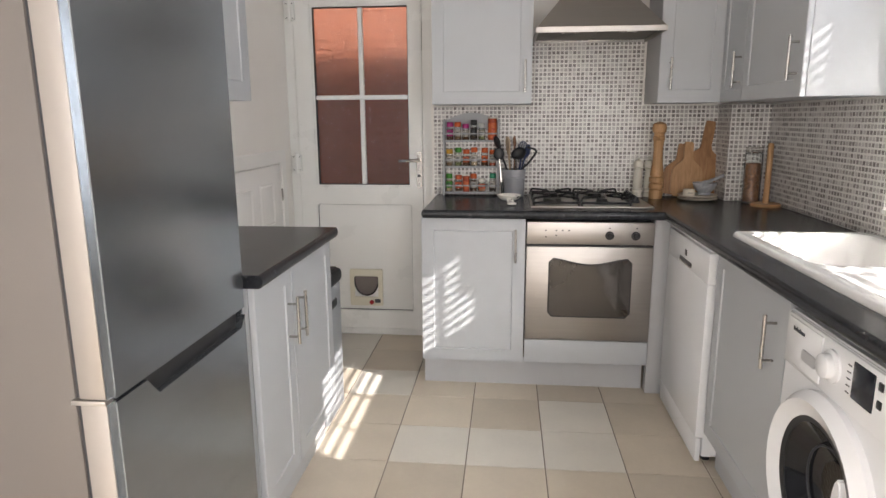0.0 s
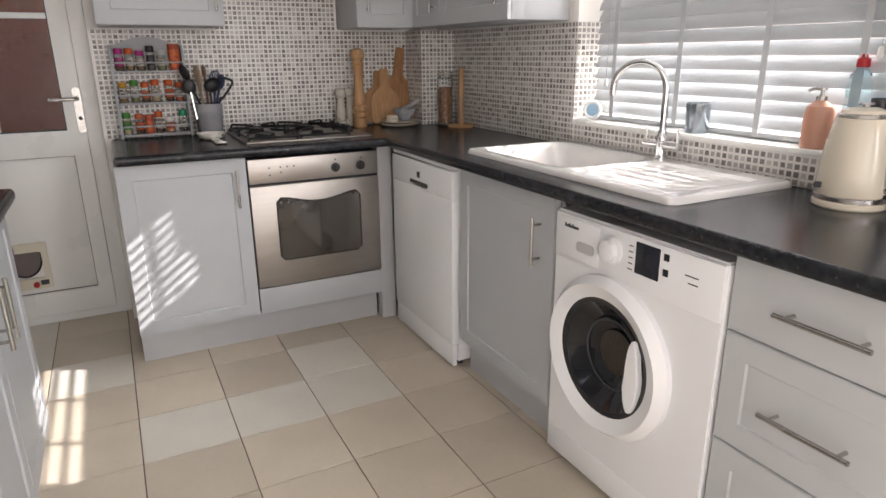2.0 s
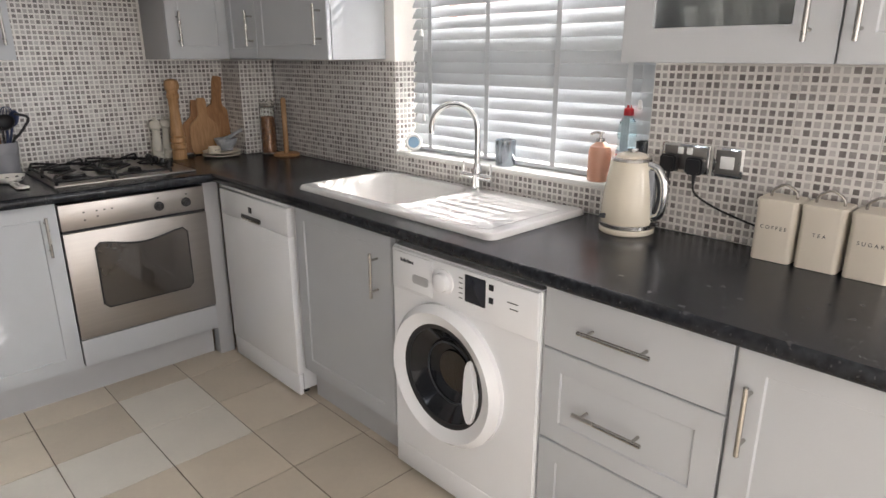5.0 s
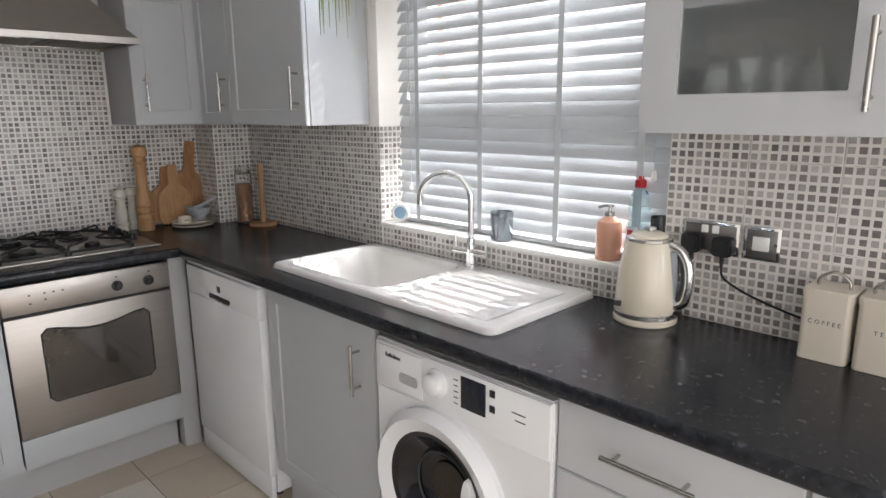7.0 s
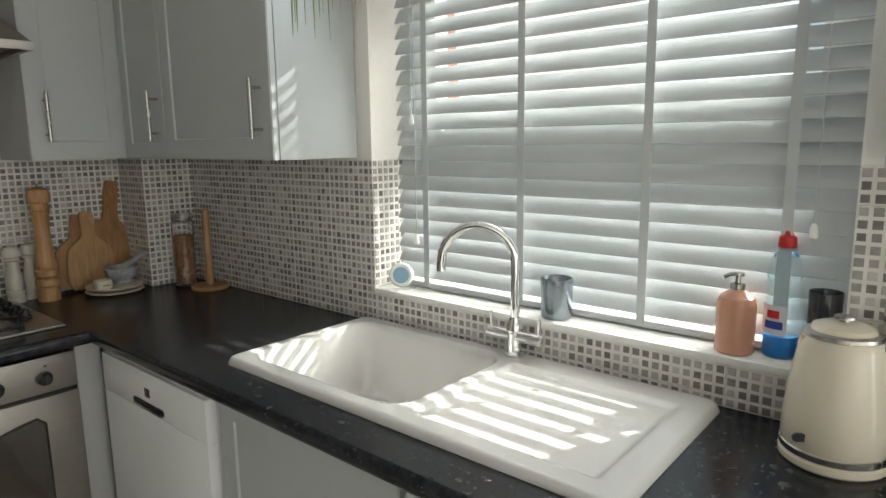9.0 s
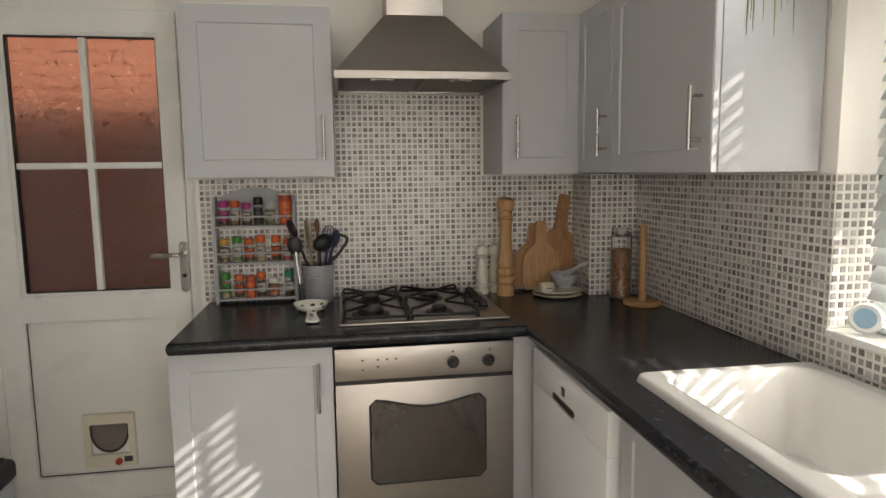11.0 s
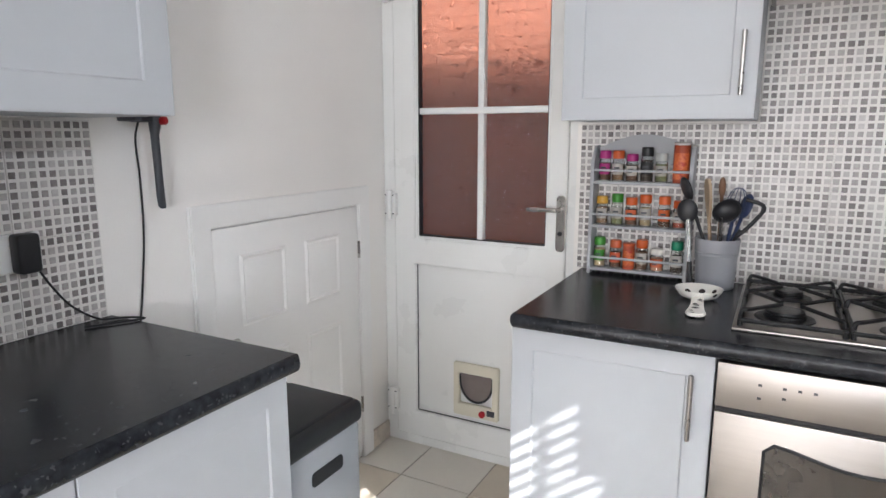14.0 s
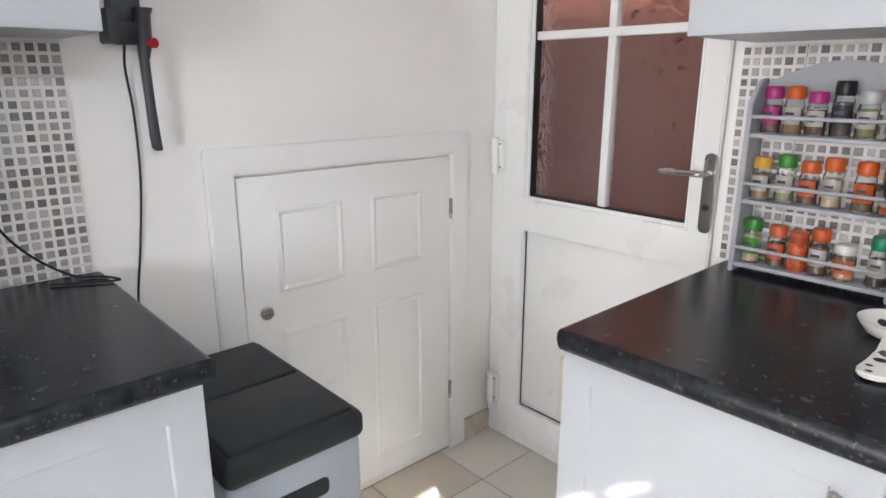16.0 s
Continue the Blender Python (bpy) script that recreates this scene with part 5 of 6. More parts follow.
def spice_jar(x, z, cap, fill, h=0.098, r=0.0195, label="white", tub=False):
    y = RY0 + 0.036 + random.uniform(-0.003, 0.003)
    j = thing("spice_jar", (x, y, z), f"{'cardboard tub' if tub else 'glass jar'} of {fill} spice with {cap} cap", "spice jar", "spice jars")
    if tub:
        part("tub", lathe([(r, 0), (r, h), (r - 0.001, h + 0.001), (0, h + 0.001)], (x, y, z + 0.0005), 22), mat("tub_" + fill, FILL[fill], 0.5, vary=0.25, scale=40, fine=150), j)
        part("wrapper", lathe([(r + 0.0004, 0.012), (r + 0.0006, 0.03), (r + 0.0006, h * 0.62), (r + 0.0004, h * 0.8)], (x, y, z + 0.0005), 22), ramp_mat("wrapper_" + cap, [(0.35, (0.50, 0.06, 0.02)), (0.5, (0.62, 0.16, 0.04)), (0.62, (0.40, 0.03, 0.015))], 0.45, 55, bump=0), j, "printed orange wrapper")
        part("lid", lathe([(r + 0.001, 0), (r + 0.001, 0.007), (r - 0.002, 0.009), (0, 0.009)], (x, y, z + h + 0.001), 22), mat("cap_" + cap, CAPS[cap], 0.35), j, cap + " lid")
        return
    hb = h * 0.74
    g = part("glass", lathe([(r - 0.002, 0), (r, 0.003), (r, hb * 0.86), (r * 0.82, hb), (r * 0.76, hb), (r * 0.9, hb * 0.84), (r * 0.9, 0.004), (0, 0.003)], (x, y, z + 0.0005), 22), JARGLASS, j)
    g.visible_shadow = False
    part("spice", lathe([(r * 0.88, 0.005), (r * 0.88, hb * random.uniform(0.7, 0.84)), (0, hb * 0.7)], (x, y, z + 0.0005), 18), ramp_mat("spice_" + fill, [(0.3, tuple(v * 0.7 for v in FILL[fill])), (0.7, FILL[fill])], 0.8, 160, bump=0.05) if "spice_" + fill not in MATS else MATS["spice_" + fill], j)
    part("cap", lathe([(r * 0.92, 0), (r * 0.97, 0.003), (r * 0.95, h - hb - 0.004), (r * 0.85, h - hb), (0, h - hb)], (x, y, z + hb), 22), mat("cap_" + cap, CAPS[cap], 0.35, vary=0.05), j, cap + " plastic cap")
    lb = bmesh.new()
    a = [(-radians(90) + radians(d)) for d in range(-60, 61, 15)]
    lo = [lb.verts.new((x + (r + 0.0006) * math.cos(t), y + (r + 0.0006) * math.sin(t), z + hb * 0.30)) for t in a]
    hi = [lb.verts.new((x + (r + 0.0006) * math.cos(t), y + (r + 0.0006) * math.sin(t), z + hb * 0.78)) for t in a]
    for i in range(len(a) - 1):
        lb.faces.new((lo[i], lo[i + 1], hi[i + 1], hi[i]))
    mt = LABELP if label == "white" else mat("label_" + label, CAPS[label], 0.5, vary=0.05)
    lp = part("label", lb, mt, j)
    for q in range(2):
        part("print", box(x - r * 0.5, x + r * (0.4 - 0.2 * q), y - r - 0.0015, y - r - 0.0004, z + hb * (0.56 - 0.13 * q), z + hb * (0.64 - 0.13 * q)), DARKGREY, lp)


ROWS3 = [
    (SHELF[2], [(-0.193, "pink", "brown", 0.100, "pink"), (-0.149, "orange", "tan", 0.100, "white"), (-0.104, "pink", "brown", 0.090, "white"), (-0.058, "black", "dark", 0.112, "black"), (-0.012, "clear", "green", 0.093, "white")]),
    (SHELF[1], [(-0.196, "mustard", "tan", 0.095, "white"), (-0.146, "green", "green", 0.104, "white"), (-0.100, "orange", "brown", 0.094, "rust"), (-0.055, "orange", "cream", 0.105, "white"), (0.005, "orange", "brown", 0.103, "orange"), (0.050, "orange", "red", 0.09, "white")]),
    (SHELF[0], [(-0.198, "green", "cream", 0.102, "green"), (-0.144, "rust", "brown", 0.095, "red"), (-0.058, "orange", "brown", 0.102, "white"), (-0.010, "white", "salmon", 0.076, "rust"), (0.052, "teal", "dark", 0.105, "white")]),
]
for z, row in ROWS3:
    for x, cap, fill, h, lab in row:
        spice_jar(x, z, cap, fill, h, 0.0215 if cap == "white" else 0.0195, lab)
spice_jar(-0.101, SHELF[0], "rust", "red", 0.078, 0.019, tub=True)
spice_jar(0.047, SHELF[2], "white", "red", 0.118, 0.0245, tub=True)

# ---------------------------------------------------------------- utensil pot and spoon rest
ux, uy = 0.172, 3.515
POTG = mat("grey_stoneware", (0.30, 0.305, 0.325), 0.4, vary=0.05, scale=10, fine=90, bump=0.01)
up = thing("utensil_pot", (ux, uy, TOP), "grey stoneware utensil pot on the worktop", "pot")
part("pot", lathe([(0.052, 0), (0.056, 0.004), (0.060, 0.10), (0.0625, 0.105), (0.061, 0.112), (0.0635, 0.116), (0.063, 0.124), (0.065, 0.15), (0.064, 0.155), (0.061, 0.152), (0.056, 0.10), (0.052, 0.012), (0, 0.01)], (ux, uy, TOP), 36), POTG, up)


def utensil(name, base, tip, material, head, label, headmat=None):
    base, tip = Vector(base), Vector(tip)
    way = (tip - base).normalized()
    ob = thing(name, base, label, "utensil", "utensils in the pot")
    part("shaft", tube([base, (base + tip) / 2, tip], 0.0055, 8, smooth=2), material, ob)
    q = way.to_track_quat("Z", "Y").to_matrix().to_4x4()
    own = bmesh.new()
    if head == "spoon":
        bmesh.ops.create_uvsphere(own, u_segments=16, v_segments=10, radius=1)
        bmesh.ops.transform(own, matrix=Matrix.Translation(tip + way * 0.03) @ q @ Matrix.Rotation(0.5, 4, "Z") @ Matrix.Diagonal((0.027, 0.010, 0.038, 1)), verts=own.verts)
    elif head == "paddle":
        own = prism([(-0.008, -0.04), (0.008, -0.04), (0.024, 0.02), (0.025, 0.06), (0.015, 0.085), (-0.015, 0.085), (-0.025, 0.06), (-0.024, 0.02)], "y", -0.004, 0.004, 0.002)
        bmesh.ops.transform(own, matrix=Matrix.Translation(tip) @ q, verts=own.verts)
    elif head == "whisk":
        for k in range(6):
            a = k * math.pi / 6
            loop = [Vector((math.cos(a) * r2, math.sin(a) * r2, h2)) for r2, h2 in ((0.004, 0), (0.024, 0.04), (0.027, 0.07), (0.016, 0.098), (0, 0.104), (-0.016, 0.098), (-0.027, 0.07), (-0.024, 0.04), (-0.004, 0))]
            tube([Matrix.Translation(tip) @ q @ v for v in loop], 0.0013, 5, bm=own, smooth=2)
    elif head == "loop":
        x, y, z = tip
        tube([(x - 0.012, y, z - 0.02), (x + 0.012, y, z + 0.0), (x + 0.05, y - 0.004, z + 0.05), (x + 0.058, y - 0.004, z + 0.07), (x + 0.045, y, z + 0.082), (x + 0.008, y, z + 0.092)], 0.006, 8, bm=own, smooth=2)
    elif head == "stub":
        bmesh.ops.create_uvsphere(own, u_segments=12, v_segments=8, radius=1)
        bmesh.ops.transform(own, matrix=Matrix.Translation(tip + way * 0.012) @ q @ Matrix.Diagonal((0.011, 0.007, 0.032, 1)), verts=own.verts)
    elif head == "ladle":
        bmesh.ops.create_uvsphere(own, u_segments=20, v_segments=12, radius=1)
        bmesh.ops.delete(own, geom=[v for v in own.verts if v.co.z > 0.25], context="VERTS")
        bmesh.ops.transform(own, matrix=Matrix.Translation(tip + Vector((0.012, -0.004, 0.02))) @ Matrix.Rotation(radians(-28), 4, "Y") @ Matrix.Rotation(radians(58), 4, "X") @ Matrix.Diagonal((0.042, 0.036, 0.03, 1)), verts=own.verts)
        bmesh.ops.recalc_face_normals(own, faces=own.faces[:])
        bmesh.ops.solidify(own, geom=own.faces[:], thickness=0.002)
    part("head", own, headmat or material, ob, smooth=60)


SPOONW = mat("worn_light_wood", (0.40, 0.30, 0.20), 0.6, vary=0.12, scale=12, fine=90, bump=0.03, grain=(5, 5, 0.6))
NAVY = mat("navy_silicone", (0.03, 0.045, 0.11), 0.4, vary=0.05, scale=8, fine=100, bump=0.005)
utensil("wooden_spatula", (ux - 0.01, uy + 0.01, TOP + 0.012), (ux - 0.032, uy + 0.0, TOP + 0.25), SPOONW, "paddle", "worn wooden spatula standing in the pot")
utensil("wooden_spoon", (ux + 0.005, uy + 0.02, TOP + 0.012), (ux + 0.0, uy + 0.03, TOP + 0.295), mat("dark_worn_wood", (0.17, 0.085, 0.045), 0.6, vary=0.15, scale=12, fine=90), "stub", "dark wooden spoon handle standing in the pot")
utensil("slotted_spoon", (ux + 0.012, uy - 0.01, TOP + 0.012), (ux - 0.085, uy - 0.025, TOP + 0.275), BLACK, "spoon", "black nylon slotted spoon standing in the pot")
utensil("ladle", (ux + 0.008, uy - 0.02, TOP + 0.012), (ux + 0.01, uy - 0.045, TOP + 0.225), SATIN, "ladle", "black nylon ladle with a metal shaft in the pot", BLACK)
utensil("whisk", (ux + 0.01, uy, TOP + 0.012), (ux + 0.036, uy + 0.008, TOP + 0.205), NAVY, "whisk", "navy silicone whisk standing in the pot")
utensil("serving_spoon", (ux + 0.0, uy + 0.01, TOP + 0.012), (ux + 0.062, uy + 0.02, TOP + 0.225), NAVY, "spoon", "navy silicone spoon standing in the pot")
utensil("masher", (ux - 0.02, uy - 0.005, TOP + 0.012), (ux + 0.062, uy - 0.016, TOP + 0.185), BLACK, "loop", "black plastic loop tool leaning in the pot")
tg = thing("tongs", (0.10, 3.455, TOP), "black tipped metal spatula leaning on the pot", "utensil", "utensils in the pot")
part("shaft", cyl((0.104, 3.44, TOP + 0.085), (0.091, 3.452, TOP + 0.215), 0.0055, 10), CHROME, tg)
part("grip", cyl((0.112, 3.435, TOP + 0.006), (0.104, 3.44, TOP + 0.09), 0.0085, 12, 0.007, bev=0.002), BLACK, tg)
hd = bmesh.new()
bmesh.ops.create_uvsphere(hd, u_segments=16, v_segments=10, radius=1)
bmesh.ops.transform(hd, matrix=pose(0.087, 3.455, TOP + 0.24, 0, -5, 0) @ Matrix.Diagonal((0.03, 0.011, 0.036, 1)), verts=hd.verts)
part("head", hd, BLACK, tg, smooth=60)
spot = bpy.data.materials.new("spotted_glaze")
spot.use_nodes = True
SN, SLk = spot.node_tree.nodes, spot.node_tree.links
sv = SN.new("ShaderNodeTexVoronoi")
sv.inputs["Scale"].default_value = 27
sv.inputs["Randomness"].default_value = 0.55
sr = SN.new("ShaderNodeValToRGB")
sr.color_ramp.elements[0].position, sr.color_ramp.elements[0].color = 0.24, (0.06, 0.05, 0.045, 1)
sr.color_ramp.elements[1].position, sr.color_ramp.elements[1].color = 0.28, (0.90, 0.87, 0.81, 1)
sc = SN.new("ShaderNodeTexCoord")
SLk.new(sc.outputs["Object"], sv.inputs[0])
SLk.new(sv.outputs[0], sr.inputs[0])
SLk.new(sr.outputs[0], SN["Principled BSDF"].inputs["Base Color"])
SN["Principled BSDF"].inputs["Roughness"].default_value = 0.2
DISH = [(0.0, 0.0), (0.032, 0.0), (0.050, 0.009), (0.063, 0.026), (0.0655, 0.027), (0.064, 0.0225), (0.052, 0.0055), (0.034, -0.0035), (0.0, -0.0035)]
srp = lathe([(r_, z_ + 0.0035) for r_, z_ in DISH], (0.146, 3.345, TOP + 0.0006), 40)
sh = [(-0.016, -0.045), (-0.017, -0.10), (-0.021, -0.15), (-0.026, -0.19), (-0.022, -0.215), (-0.010, -0.226), (0.010, -0.226), (0.022, -0.215), (0.026, -0.19), (0.021, -0.15), (0.017, -0.10), (0.016, -0.045)]
own = prism(sh, "z", 0.0, 0.0085, 0.003)
for v in own.verts:
    v.co.z += 0.010 * smooth01(-0.10, -0.045, v.co.y) + 0.004 * smooth01(-0.17, -0.226, v.co.y)
join(srp, to_world(own, pose(0.146, 3.345, TOP + 0.0007, 0, 0, 4)))
solid("spoon_rest", srp, spot, "white ceramic spoon rest with dark spots on the worktop", "spoon rest", smooth=70)

# ---------------------------------------------------------------- kettle, tins and sockets
kx, ky = 1.372, 1.088
ket = thing("electric_kettle", (kx, ky, TOP), "cream electric kettle with a chrome trimmed handle on the worktop", "kettle")
part("base", lathe([(0.080, 0), (0.084, 0.004), (0.084, 0.014), (0.080, 0.018), (0, 0.018)], (kx, ky, TOP), 40), CREAM, ket)
part("trim", lathe([(0.081, 0), (0.083, 0.002), (0.083, 0.012), (0.081, 0.014), (0, 0.014)], (kx, ky, TOP + 0.018), 40), SATIN, ket, "satin metal band")
part("body", lathe([(0.080, 0.032), (0.0825, 0.04), (0.081, 0.08), (0.076, 0.13), (0.068, 0.18), (0.061, 0.215), (0.057, 0.222), (0, 0.222)], (kx, ky, TOP), 44), CREAM, ket, "cream enamel body")
part("collar", lathe([(0.057, 0), (0.060, 0.003), (0.058, 0.009), (0.05, 0.012), (0, 0.012)], (kx, ky, TOP + 0.219), 40), SATIN, ket)
lid = part("lid", lathe([(0.050, 0), (0.046, 0.008), (0.03, 0.014), (0, 0.016)], (kx, ky, TOP + 0.230), 36), CREAM, ket, "cream lid")
part("lid_knob", lathe([(0.008, 0), (0.008, 0.004), (0.017, 0.006), (0.016, 0.010), (0, 0.0115)], (kx, ky, TOP + 0.245), 20), SATIN, lid)
sp_ = prism([(-0.02, 0.0), (0.02, 0.0), (0.028, 0.05), (-0.028, 0.05)], "y", 0.0, 0.03, 0.004)
to_world(sp_, pose(kx - 0.006, ky + 0.036, TOP + 0.168, 12, 0, 0))
part("spout", sp_, CREAM, ket)
hp = [(kx, ky - 0.052, TOP + 0.212), (kx, ky - 0.085, TOP + 0.205), (kx, ky - 0.108, TOP + 0.17), (kx, ky - 0.114, TOP + 0.12), (kx, ky - 0.104, TOP + 0.07), (kx, ky - 0.078, TOP + 0.055)]
part("handle", tube(hp, 0.0125, 12), CHROME, ket, "chrome handle", smooth=70)
part("handle_grip", tube([(a + 0.0, b + 0.012, c) for a, b, c in hp[1:-1]], 0.010, 10), DARKGREY, ket, "dark grey grip", smooth=70)
part("handle_strip", box(kx - 0.012, kx + 0.012, ky - 0.083, ky - 0.06, TOP + 0.055, TOP + 0.20, 0.004), BINGREY, ket)
part("switch", box(kx - 0.008, kx + 0.008, ky - 0.10, ky - 0.075, TOP + 0.032, TOP + 0.042, 0.002), BLACK, ket)
bg = prism(rounded(0.034, 0.015, 0.007, 4), "y", -0.003, 0.003, 0.001)
to_world(bg, pose(kx - 0.074, ky + 0.034, TOP + 0.055, 0, 0, -65))
part("badge", bg, DARKGREY, ket, "dark oval badge")

TINS = (("COFFEE", 0.612), ("TEA", 0.503), ("SUGAR", 0.392))
for word, y0 in TINS:
    x0, w, h = 1.366, 0.100, 0.148
    tn = thing("storage_tin", (x0 + 0.05, y0 + 0.05, TOP), f"square cream metal {word.lower()} tin with a looped handle", "tin", "storage tins")
    part("body", prism(rounded(w, w, 0.014, 4, x0 + 0.05, y0 + 0.05), "z", TOP + 0.0005, TOP + h, 0.0015), TIN, tn)
    ld_ = part("lid", prism(rounded(w + 0.004, w + 0.004, 0.015, 4, x0 + 0.05, y0 + 0.05), "z", TOP + h - 0.004, TOP + h + 0.018, 0.003), TIN, tn)
    part("handle", tube([(x0 + 0.05, y0 + 0.018, TOP + h + 0.018), (x0 + 0.05, y0 + 0.022, TOP + h + 0.036), (x0 + 0.05, y0 + 0.05, TOP + h + 0.052), (x0 + 0.05, y0 + 0.078, TOP + h + 0.036), (x0 + 0.05, y0 + 0.082, TOP + h + 0.018)], 0.0035, 8), SATIN, ld_, "bent metal handle")
    text(" ".join(word), 0.0135, pose(x0 - 0.0006, y0 + 0.05, TOP + 0.092, 90, 0, -90), tn, DARKGREY)


def faceplate(y0, y1, z0, z1, label, name):
    t = thing(name, (XE, (y0 + y1) / 2, z0), label, "socket")
    part("plate", box(XE - 0.011, XE - 0.0008, y0, y1, z0, z1, 0.003), CHROME, t, "polished chrome plate")
    part("insert", box(XE - 0.0122, XE - 0.010, y0 + 0.008, y1 - 0.008, z0 + 0.008, z1 - 0.008, 0.001), mat("brushed_plate", (0.24, 0.23, 0.22), 0.38, 0.9, vary=0.05, scale=5, fine=60, grain=(1, 20, 1)), t)
    return t


so = faceplate(0.895, 1.043, 1.117, 1.203, "double chrome wall socket with two black plugs", "wall_socket")
for y in (0.955, 0.983):
    part("switch", box(XE - 0.016, XE - 0.012, y - 0.009, y + 0.009, 1.172, 1.193, 0.002), UPVC, so, "white rocker switch")
sw = faceplate(0.797, 0.885, 1.117, 1.203, "square chrome fused switch beside the socket", "fused_switch")
part("rocker", box(XE - 0.016, XE - 0.012, 0.822, 0.862, 1.142, 1.178, 0.002), UPVC, sw, "white rocker switch")
for y in (0.808, 0.874):
    part("screw", cyl((XE - 0.0135, y, 1.16), (XE - 0.012, y, 1.16), 0.004, 10), SATIN, sw)


def plug(y, z, pts, label):
    t = thing("plug", (XE - 0.012, y, z - 0.03), label, "plug", "plugs")
    part("body", prism(rounded(0.052, 0.052, 0.014, 4, y, z), "x", XE - 0.046, XE - 0.0125, 0.006), BLACK, t)
    part("cord_grip", cyl((XE - 0.03, y, z - 0.022), (XE - 0.03, y, z - 0.055), 0.007, 10, 0.004), BLACK, t)
    part("cord", tube(pts, 0.0032, 8), CORD, t, "black flex")


plug(1.008, 1.145, [(XE - 0.03, 1.008, 1.09), (XE - 0.03, 1.012, 1.05), (XE - 0.03, 1.04, 0.985), (XE - 0.035, 1.05, 0.945), (1.44, 1.06, TOP + 0.004)], "black plug and flex of the kettle")
plug(0.927, 1.143, [(XE - 0.03, 0.927, 1.088), (XE - 0.028, 0.918, 1.06), (XE - 0.025, 0.86, 1.03), (XE - 0.02, 0.78, 1.005), (XE - 0.014, 0.70, 0.985), (XE - 0.008, 0.64, 0.96), (XE - 0.006, 0.62, TOP + 0.004)], "black plug and flex running behind the tins")

# ---------------------------------------------------------------- on the window sill
SZ = SILL
BLUE = mat("pale_blue_plastic", (0.28, 0.43, 0.58), 0.4)
sn = thing("sink_timer", (1.535, 2.272, SZ), "round white clock with a blue face on the sill", "clock")
cw = Vector((-0.80, -0.55, 0.1)).normalized()
part("case", lathe([(0.030, 0), (0.038, 0.004), (0.038, 0.012), (0.033, 0.016), (0.030, 0.014), (0, 0.014)], (1.535, 2.272, SZ + 0.039), 32, axis=cw), UPVC, sn)
part("face", lathe([(0.025, 0.014), (0.025, 0.0165), (0, 0.0165)], (1.535, 2.272, SZ + 0.039), 28, axis=cw), BLUE, sn, "blue face")
cu = thing("tumbler", (1.527, 1.724, SZ), "grey metallic tumbler on the sill", "tumbler", "sill tumblers")
part("cup", lathe([(0.036, 0), (0.038, 0.003), (0.041, 0.10), (0.0395, 0.102), (0.037, 0.098), (0.034, 0.008), (0, 0.006)], (1.527, 1.724, SZ), 32), mat("grey_metallic", (0.25, 0.28, 0.31), 0.22, 0.8, vary=0.06), cu)
cu2 = thing("tumbler", (1.55, 1.142, SZ), "dark metallic tumbler on the sill", "tumbler", "sill tumblers")
part("cup", lathe([(0.026, 0), (0.028, 0.003), (0.03, 0.145), (0.029, 0.147), (0.027, 0.142), (0.024, 0.008), (0, 0.006)], (1.545, 1.142, SZ), 28), mat("dark_metallic", (0.08, 0.085, 0.09), 0.2, 0.8, vary=0.06), cu2)
spx, spy = 1.525, 1.298
sb_ = thing("soap_bottle", (spx, spy, SZ), "peach coloured hand soap bottle with a clear pump", "bottle")
PEACH = mat("peach_soap", (0.62, 0.32, 0.22), 0.2, vary=0.03, scale=6, fine=60, bump=0.002, coat=0.3)
part("bottle", lathe([(0.036, 0), (0.039, 0.004), (0.039, 0.10), (0.034, 0.118), (0.018, 0.130), (0.015, 0.134), (0, 0.134)], (spx, spy, SZ), 30), PEACH, sb_)
pu = part("pump", lathe([(0.015, 0), (0.015, 0.014), (0.006, 0.016), (0.005, 0.028), (0.012, 0.03), (0.012, 0.036), (0, 0.037)], (spx, spy, SZ + 0.132), 20), SATIN, sb_, "clear plastic pump")
part("nozzle", tube([(spx, spy, SZ + 0.165), (spx - 0.015, spy + 0.012, SZ + 0.166), (spx - 0.03, spy + 0.022, SZ + 0.16)], 0.0045, 8), SATIN, pu)
dx_, dy_ = 1.555, 1.218
db = thing("dish_soap_bottle", (dx_, dy_, SZ), "clear washing-up liquid bottle with a red cap, nearly empty", "bottle")
gl = part("bottle", lathe([(0.030, 0), (0.033, 0.004), (0.034, 0.09), (0.029, 0.13), (0.032, 0.17), (0.026, 0.205), (0.014, 0.222), (0.013, 0.226), (0, 0.226)], (dx_, dy_, SZ), 28), glass_mat("pale_blue_plastic_clear", (0.72, 0.90, 0.93), 0.08), db)
gl.visible_shadow = False
part("liquid", lathe([(0.0295, 0.003), (0.0305, 0.045), (0, 0.045)], (dx_, dy_, SZ), 24), mat("blue_liquid", (0.03, 0.32, 0.86), 0.1, vary=0.03, coat=0.4), db, "blue liquid")
part("cap", lathe([(0.016, 0), (0.017, 0.004), (0.016, 0.022), (0.009, 0.026), (0.008, 0.034), (0, 0.035)], (dx_, dy_, SZ + 0.225), 20), RED, db, "red cap")
lb = bmesh.new()
aa = [radians(150) + radians(d) for d in range(-55, 61, 10)]
lo = [lb.verts.new((dx_ + 0.0352 * math.cos(t), dy_ + 0.0352 * math.sin(t), SZ + 0.05)) for t in aa]
hi = [lb.verts.new((dx_ + 0.0335 * math.cos(t), dy_ + 0.0335 * math.sin(t), SZ + 0.11)) for t in aa]
for i in range(len(aa) - 1):
    lb.faces.new((lo[i], lo[i + 1], hi[i + 1], hi[i]))
lab_ = part("label", lb, mat("white_label", (0.72, 0.72, 0.76), 0.4, vary=0.06, scale=40, fine=120), db, "white label with blue and red print")
